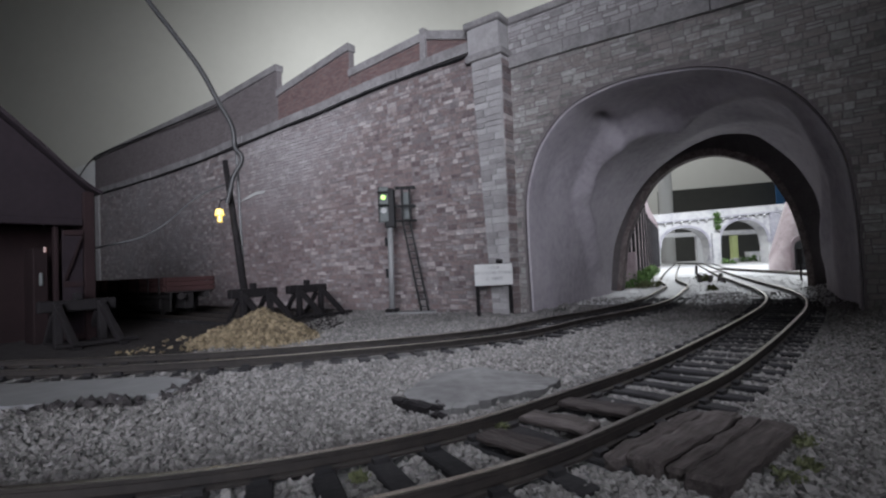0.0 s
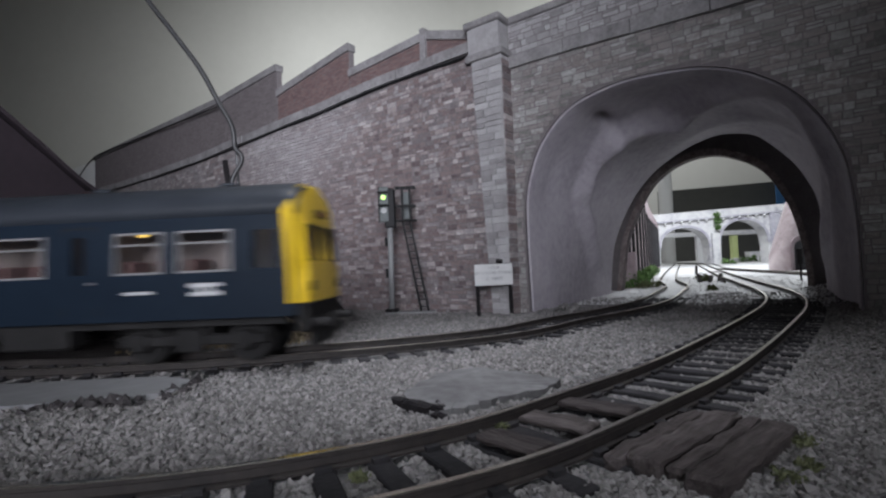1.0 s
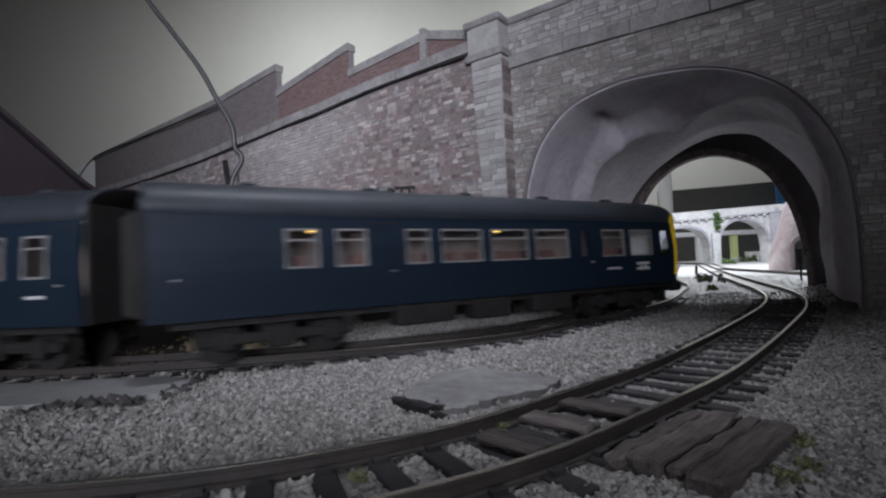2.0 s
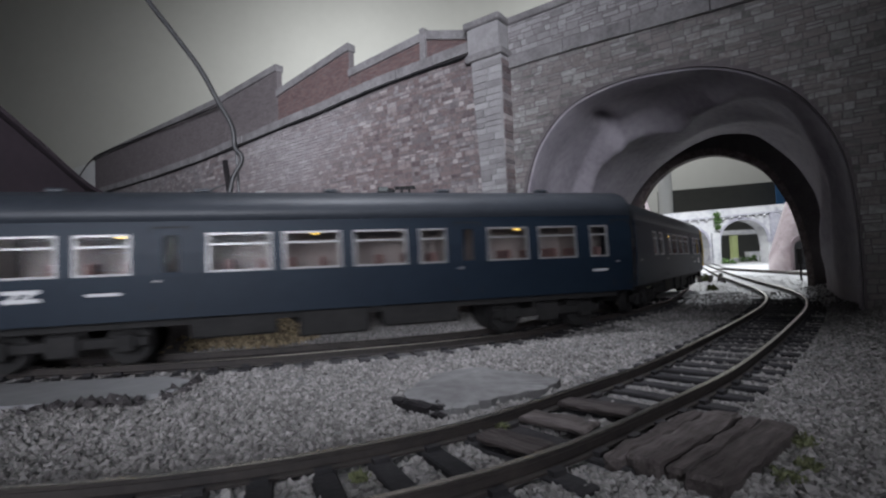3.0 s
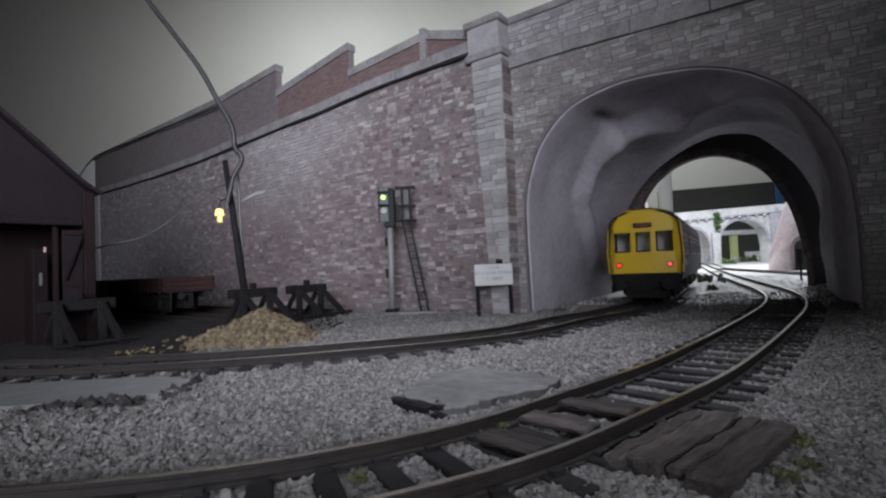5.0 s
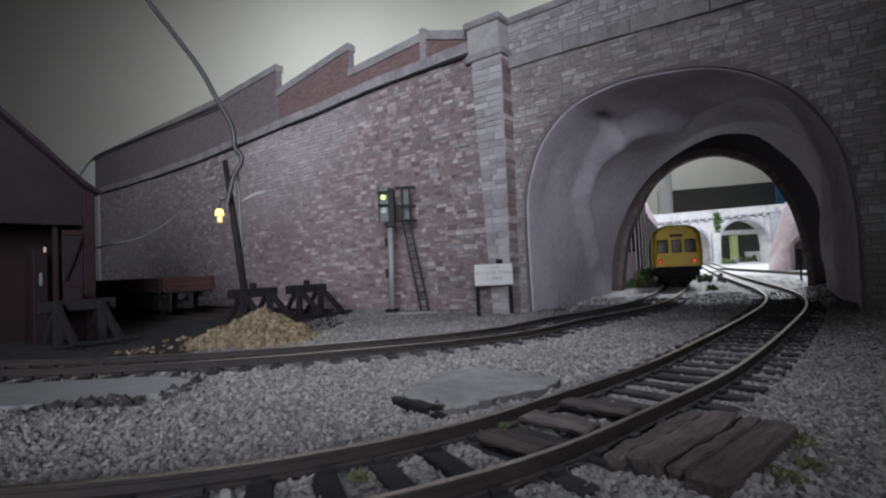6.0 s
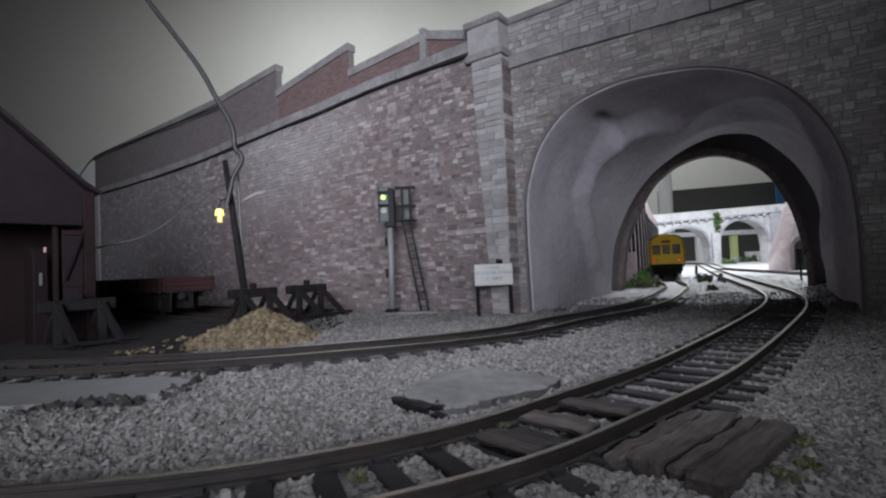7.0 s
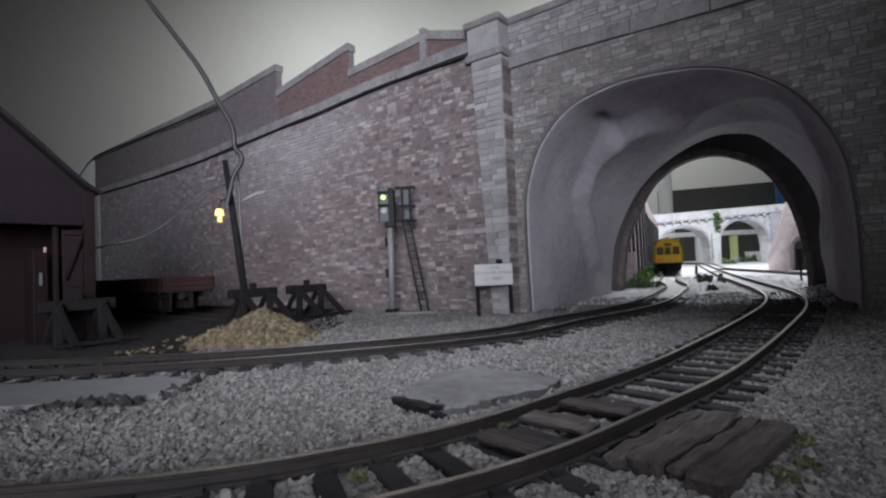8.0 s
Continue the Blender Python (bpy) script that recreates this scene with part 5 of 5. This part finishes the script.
    for x in (53, 39, -37, -48, -87.5):
        box(bm, (x - 0.4, -16, SOLE + 2), (x + 0.4, 16, 42))
    box(bm, (-HALF + 2, -0.4, SOLE + 2), (90, 0.4, 41))
    part("partition", bm, CREAM, car)
    part("cab_bulkhead", boxes(((90.6, -16, SOLE + 2), (91.4, 16, 42))), CABGREY, car)
    part("saloon_light", boxes(((-104, -1.0, 42.0), (100, 1.0, 42.6))), CABINLIGHT, car)
    for x in (60, 6, -64):
        for y in (-12, 11):
            part("warm_bulb", boxes(((x - 0.7, y, 36), (x + 0.7, y + 1, 36.7))), LEDWARM, car)
    # running gear
    under = bmesh.new()
    for x0, x2, y, z0 in ((-40, -14, 11, 5.5), (-10, 12, 12, 4.5), (18, 42, 11, 6.0), (-8, 8, -12, 5), (-38, -16, -12, 5.5), (20, 40, -11, 5.2)):
        box(under, (x0, y - 4, z0), (x2, y + 4, SOLE), None, 0.6)
    box(under, (-102, -14.5, 10.4), (102, -13.4, SOLE))
    box(under, (-102, 13.4, 10.4), (102, 14.5, SOLE))
    part("underframe", under, UNDER, car)
    for bx in (-74, 74):
        bg = thing("bogie", (bx, 0, 0), parent=car)
        bm = bmesh.new()
        for s in (-1, 1):
            box(bm, (-21, s * 12 - 1, 5), (21, s * 12 + 1, 8), None, 0.4)
            for wx in (-15, 15):
                box(bm, (wx - 2.4, s * 13 - 1.2, 3.6), (wx + 2.4, s * 13 + 1.2, 9), None, 0.5)
            box(bm, (-4, s * 13 - 1.2, 3.2), (4, s * 13 + 1.2, 9.6), None, 0.5)
        box(bm, (-5, -11, 6), (5, 11, 11))
        part("bogie_frame", bm, UNDER, bg)
        for wx in (-15, 15):
            bm = bmesh.new()
            for s in (-1, 1):
                rod(bm, (wx, s * 7.0, 6.0), (wx, s * 9.6, 6.0), 6.0, 24)
                rod(bm, (wx, s * 6.2, 6.0), (wx, s * 7.0, 6.0), 6.7, 24)
            rod(bm, (wx, -7, 6), (wx, 7, 6), 1.2)
            part("wheelset", bm, UNDER, bg)
    return car


def front_cab(car, tail):
    x0, x1 = HALF - 2.5, HALF + 1.0
    zs, zt = 16.0, CROWN - 1.6

    def half(z):
        if z <= EAVE:
            return side_width(z)
        return side_width(EAVE) * math.sqrt(max(0.0, 1 - ((z - EAVE) / (zt + 0.5 - EAVE)) ** 2))

    holes = [(-14.2, -6.2), (-3.6, 3.6), (6.2, 14.2)]
    z_lo, z_hi = 27.2, 37.6
    us = [-1, -0.955] + [a / 16.5 for h in holes for a in h] + [0.955, 1]
    us = sorted(us)
    zs_list = [zs, 18, 20.5, z_lo, z_hi, EAVE, 43, 45.5, 47.5, 48.8, zt]
    verts, faces = [], []
    for z in zs_list:
        w = half(z)
        rake = max(0.0, z - z_lo) * 0.10
        for u in us:
            y = u * (16.5 if z_lo - 1 <= z <= z_hi + 1 and abs(u) < 0.9 else w) if w > 16.5 else u * w
            back = 4.2 * max(0.0, abs(u) - 0.86) / 0.14 * 0.9 + 1.0 * u * u
            verts.append((x1 - rake - back, y, z))
    n = len(us)
    for j in range(len(zs_list) - 1):
        for i in range(n - 1):
            mid = (us[i] + us[i + 1]) / 2 * 16.5
            if zs_list[j] == z_lo and any(a < mid < b for a, b in holes):
                continue
            faces.append((j * n + i, j * n + i + 1, (j + 1) * n + i + 1, (j + 1) * n + i))
    # wrap round to the sides and roof
    base = len(verts)
    for z in zs_list:
        for u in (-1, 1):
            verts.append((x0 - 0.3, u * half(z), z))
    for j in range(len(zs_list) - 1):
        faces.append((j * n, (j + 1) * n, base + 2 * (j + 1), base + 2 * j))
        faces.append((j * n + n - 1, base + 2 * j + 1, base + 2 * (j + 1) + 1, (j + 1) * n + n - 1))
    cab = raw("cab_front", verts, faces, YELLOW, car)
    mod = cab.modifiers.new("thickness", "SOLIDIFY")
    mod.thickness, mod.offset = 0.7 * MM, -1
    for a, b in holes:
        bm = boxes(((x1 - 3.1, a - 0.2, z_lo - 0.2), (x1 - 2.7, b + 0.2, z_hi + 0.2)))
        win = part("cab_window", bm, DARKPANE, car)
        win.visible_shadow = False
        bm = bmesh.new()
        for lo, hi in (((x1 - 2.6, a, z_lo), (x1 - 0.6, a + 0.6, z_hi)), ((x1 - 2.6, b - 0.6, z_lo), (x1 - 0.6, b, z_hi)), ((x1 - 2.4, a, z_lo), (x1 - 0.4, b, z_lo + 0.6)), ((x1 - 3.0, a, z_hi - 0.6), (x1 - 1.2, b, z_hi))):
            box(bm, lo, hi)
        part("window_rubber", bm, UNDER, win)
    blind = part("destination_box", boxes(((x1 - 3.2, -4.6, 39.9), (x1 - 0.9, 4.6, 42.4)), bevel=0.3), UNDER, car)
    part("destination_blind", boxes(((x1 - 1.4, -4.0, 40.4), (x1 - 0.75, 4.0, 41.9))), RUST, blind)
    for y in (-12.4, 12.4):
        lamp = part("marker_lamp", rod(bmesh.new(), (x1 - 2, y, 20.4), (x1 - 0.2, y, 20.4), 1.5, 16), UNDER, car)
        if tail:
            part("tail_lens", rod(bmesh.new(), (x1 - 1, y, 20.4), (x1 + 0.2, y, 20.4), 0.95, 16), TAILRED, lamp)
        b = rod(bmesh.new(), (x1 - 4, y * 0.93, 10.2), (x1 + 4.5, y * 0.93, 10.2), 1.2, 12)
        rod(b, (x1 + 4.5, y * 0.93, 10.2), (x1 + 5.3, y * 0.93, 10.2), 2.6, 16)
        part("buffer", b, UNDER, car)
    part("buffer_beam", boxes(((x1 - 4, -16, 8), (x1 - 0.7, 16, 15.9)), ((x1 - 3, -10, 3), (x1 - 1, 10, 8)), bevel=0.4), UNDER, car)
    part("coupling", boxes(((x1 - 1, -1, 8), (x1 + 4, 1, 9.5)), ((x1 + 3, -4, 7), (x1 + 4, 4, 8.5))), UNDER, car)
    for y in (-7, 7):
        part("brake_hose", rod(bmesh.new(), (x1, y, 5), (x1, y, 12), 0.5), UNDER, car)


lead_car = railcar("dark blue diesel railcar with a yellow cab front", False)
tail_car = railcar("dark blue railcar with yellow end and lit red tail lamps", True)


# ---- what moves ----
def car_pose(s_mid, backward):
    s = along(MAIN)
    a = np.array([np.interp(s_mid - 74, s, MAIN[:, k]) for k in range(2)])
    b = np.array([np.interp(s_mid + 74, s, MAIN[:, k]) for k in range(2)])
    c = (a + b) / 2
    ang = math.degrees(math.atan2(b[1] - a[1], b[0] - a[0])) + (180 if backward else 0)
    return pose(c[0] * MM, c[1] * MM, 4.0 * MM, 0, 0, ang)


NOSE = [(0.0, 572), (0.5, 664), (0.7, 700), (0.9, 738), (1.0, 757), (1.2, 797), (1.5, 845), (1.7, 874), (3.0, 1088), (3.2, 1117), (3.5, 1159), (3.9, 1210), (4.1, 1235), (4.5, 1288), (5.5, 1450), (7.0, 1702), (8.0, 1840)]  # seconds, distance of the leading nose along the line


def nose_at(t):
    ts, ss = zip(*NOSE)
    return float(np.interp(t, ts, ss))


def motions():
    times = [k * 0.2 for k in range(41)]
    walk(lead_car, [(t, car_pose(nose_at(t) - 108, False)) for t in times])
    walk(tail_car, [(t, car_pose(nose_at(t) - 108 - 220, True)) for t in times])


motions()
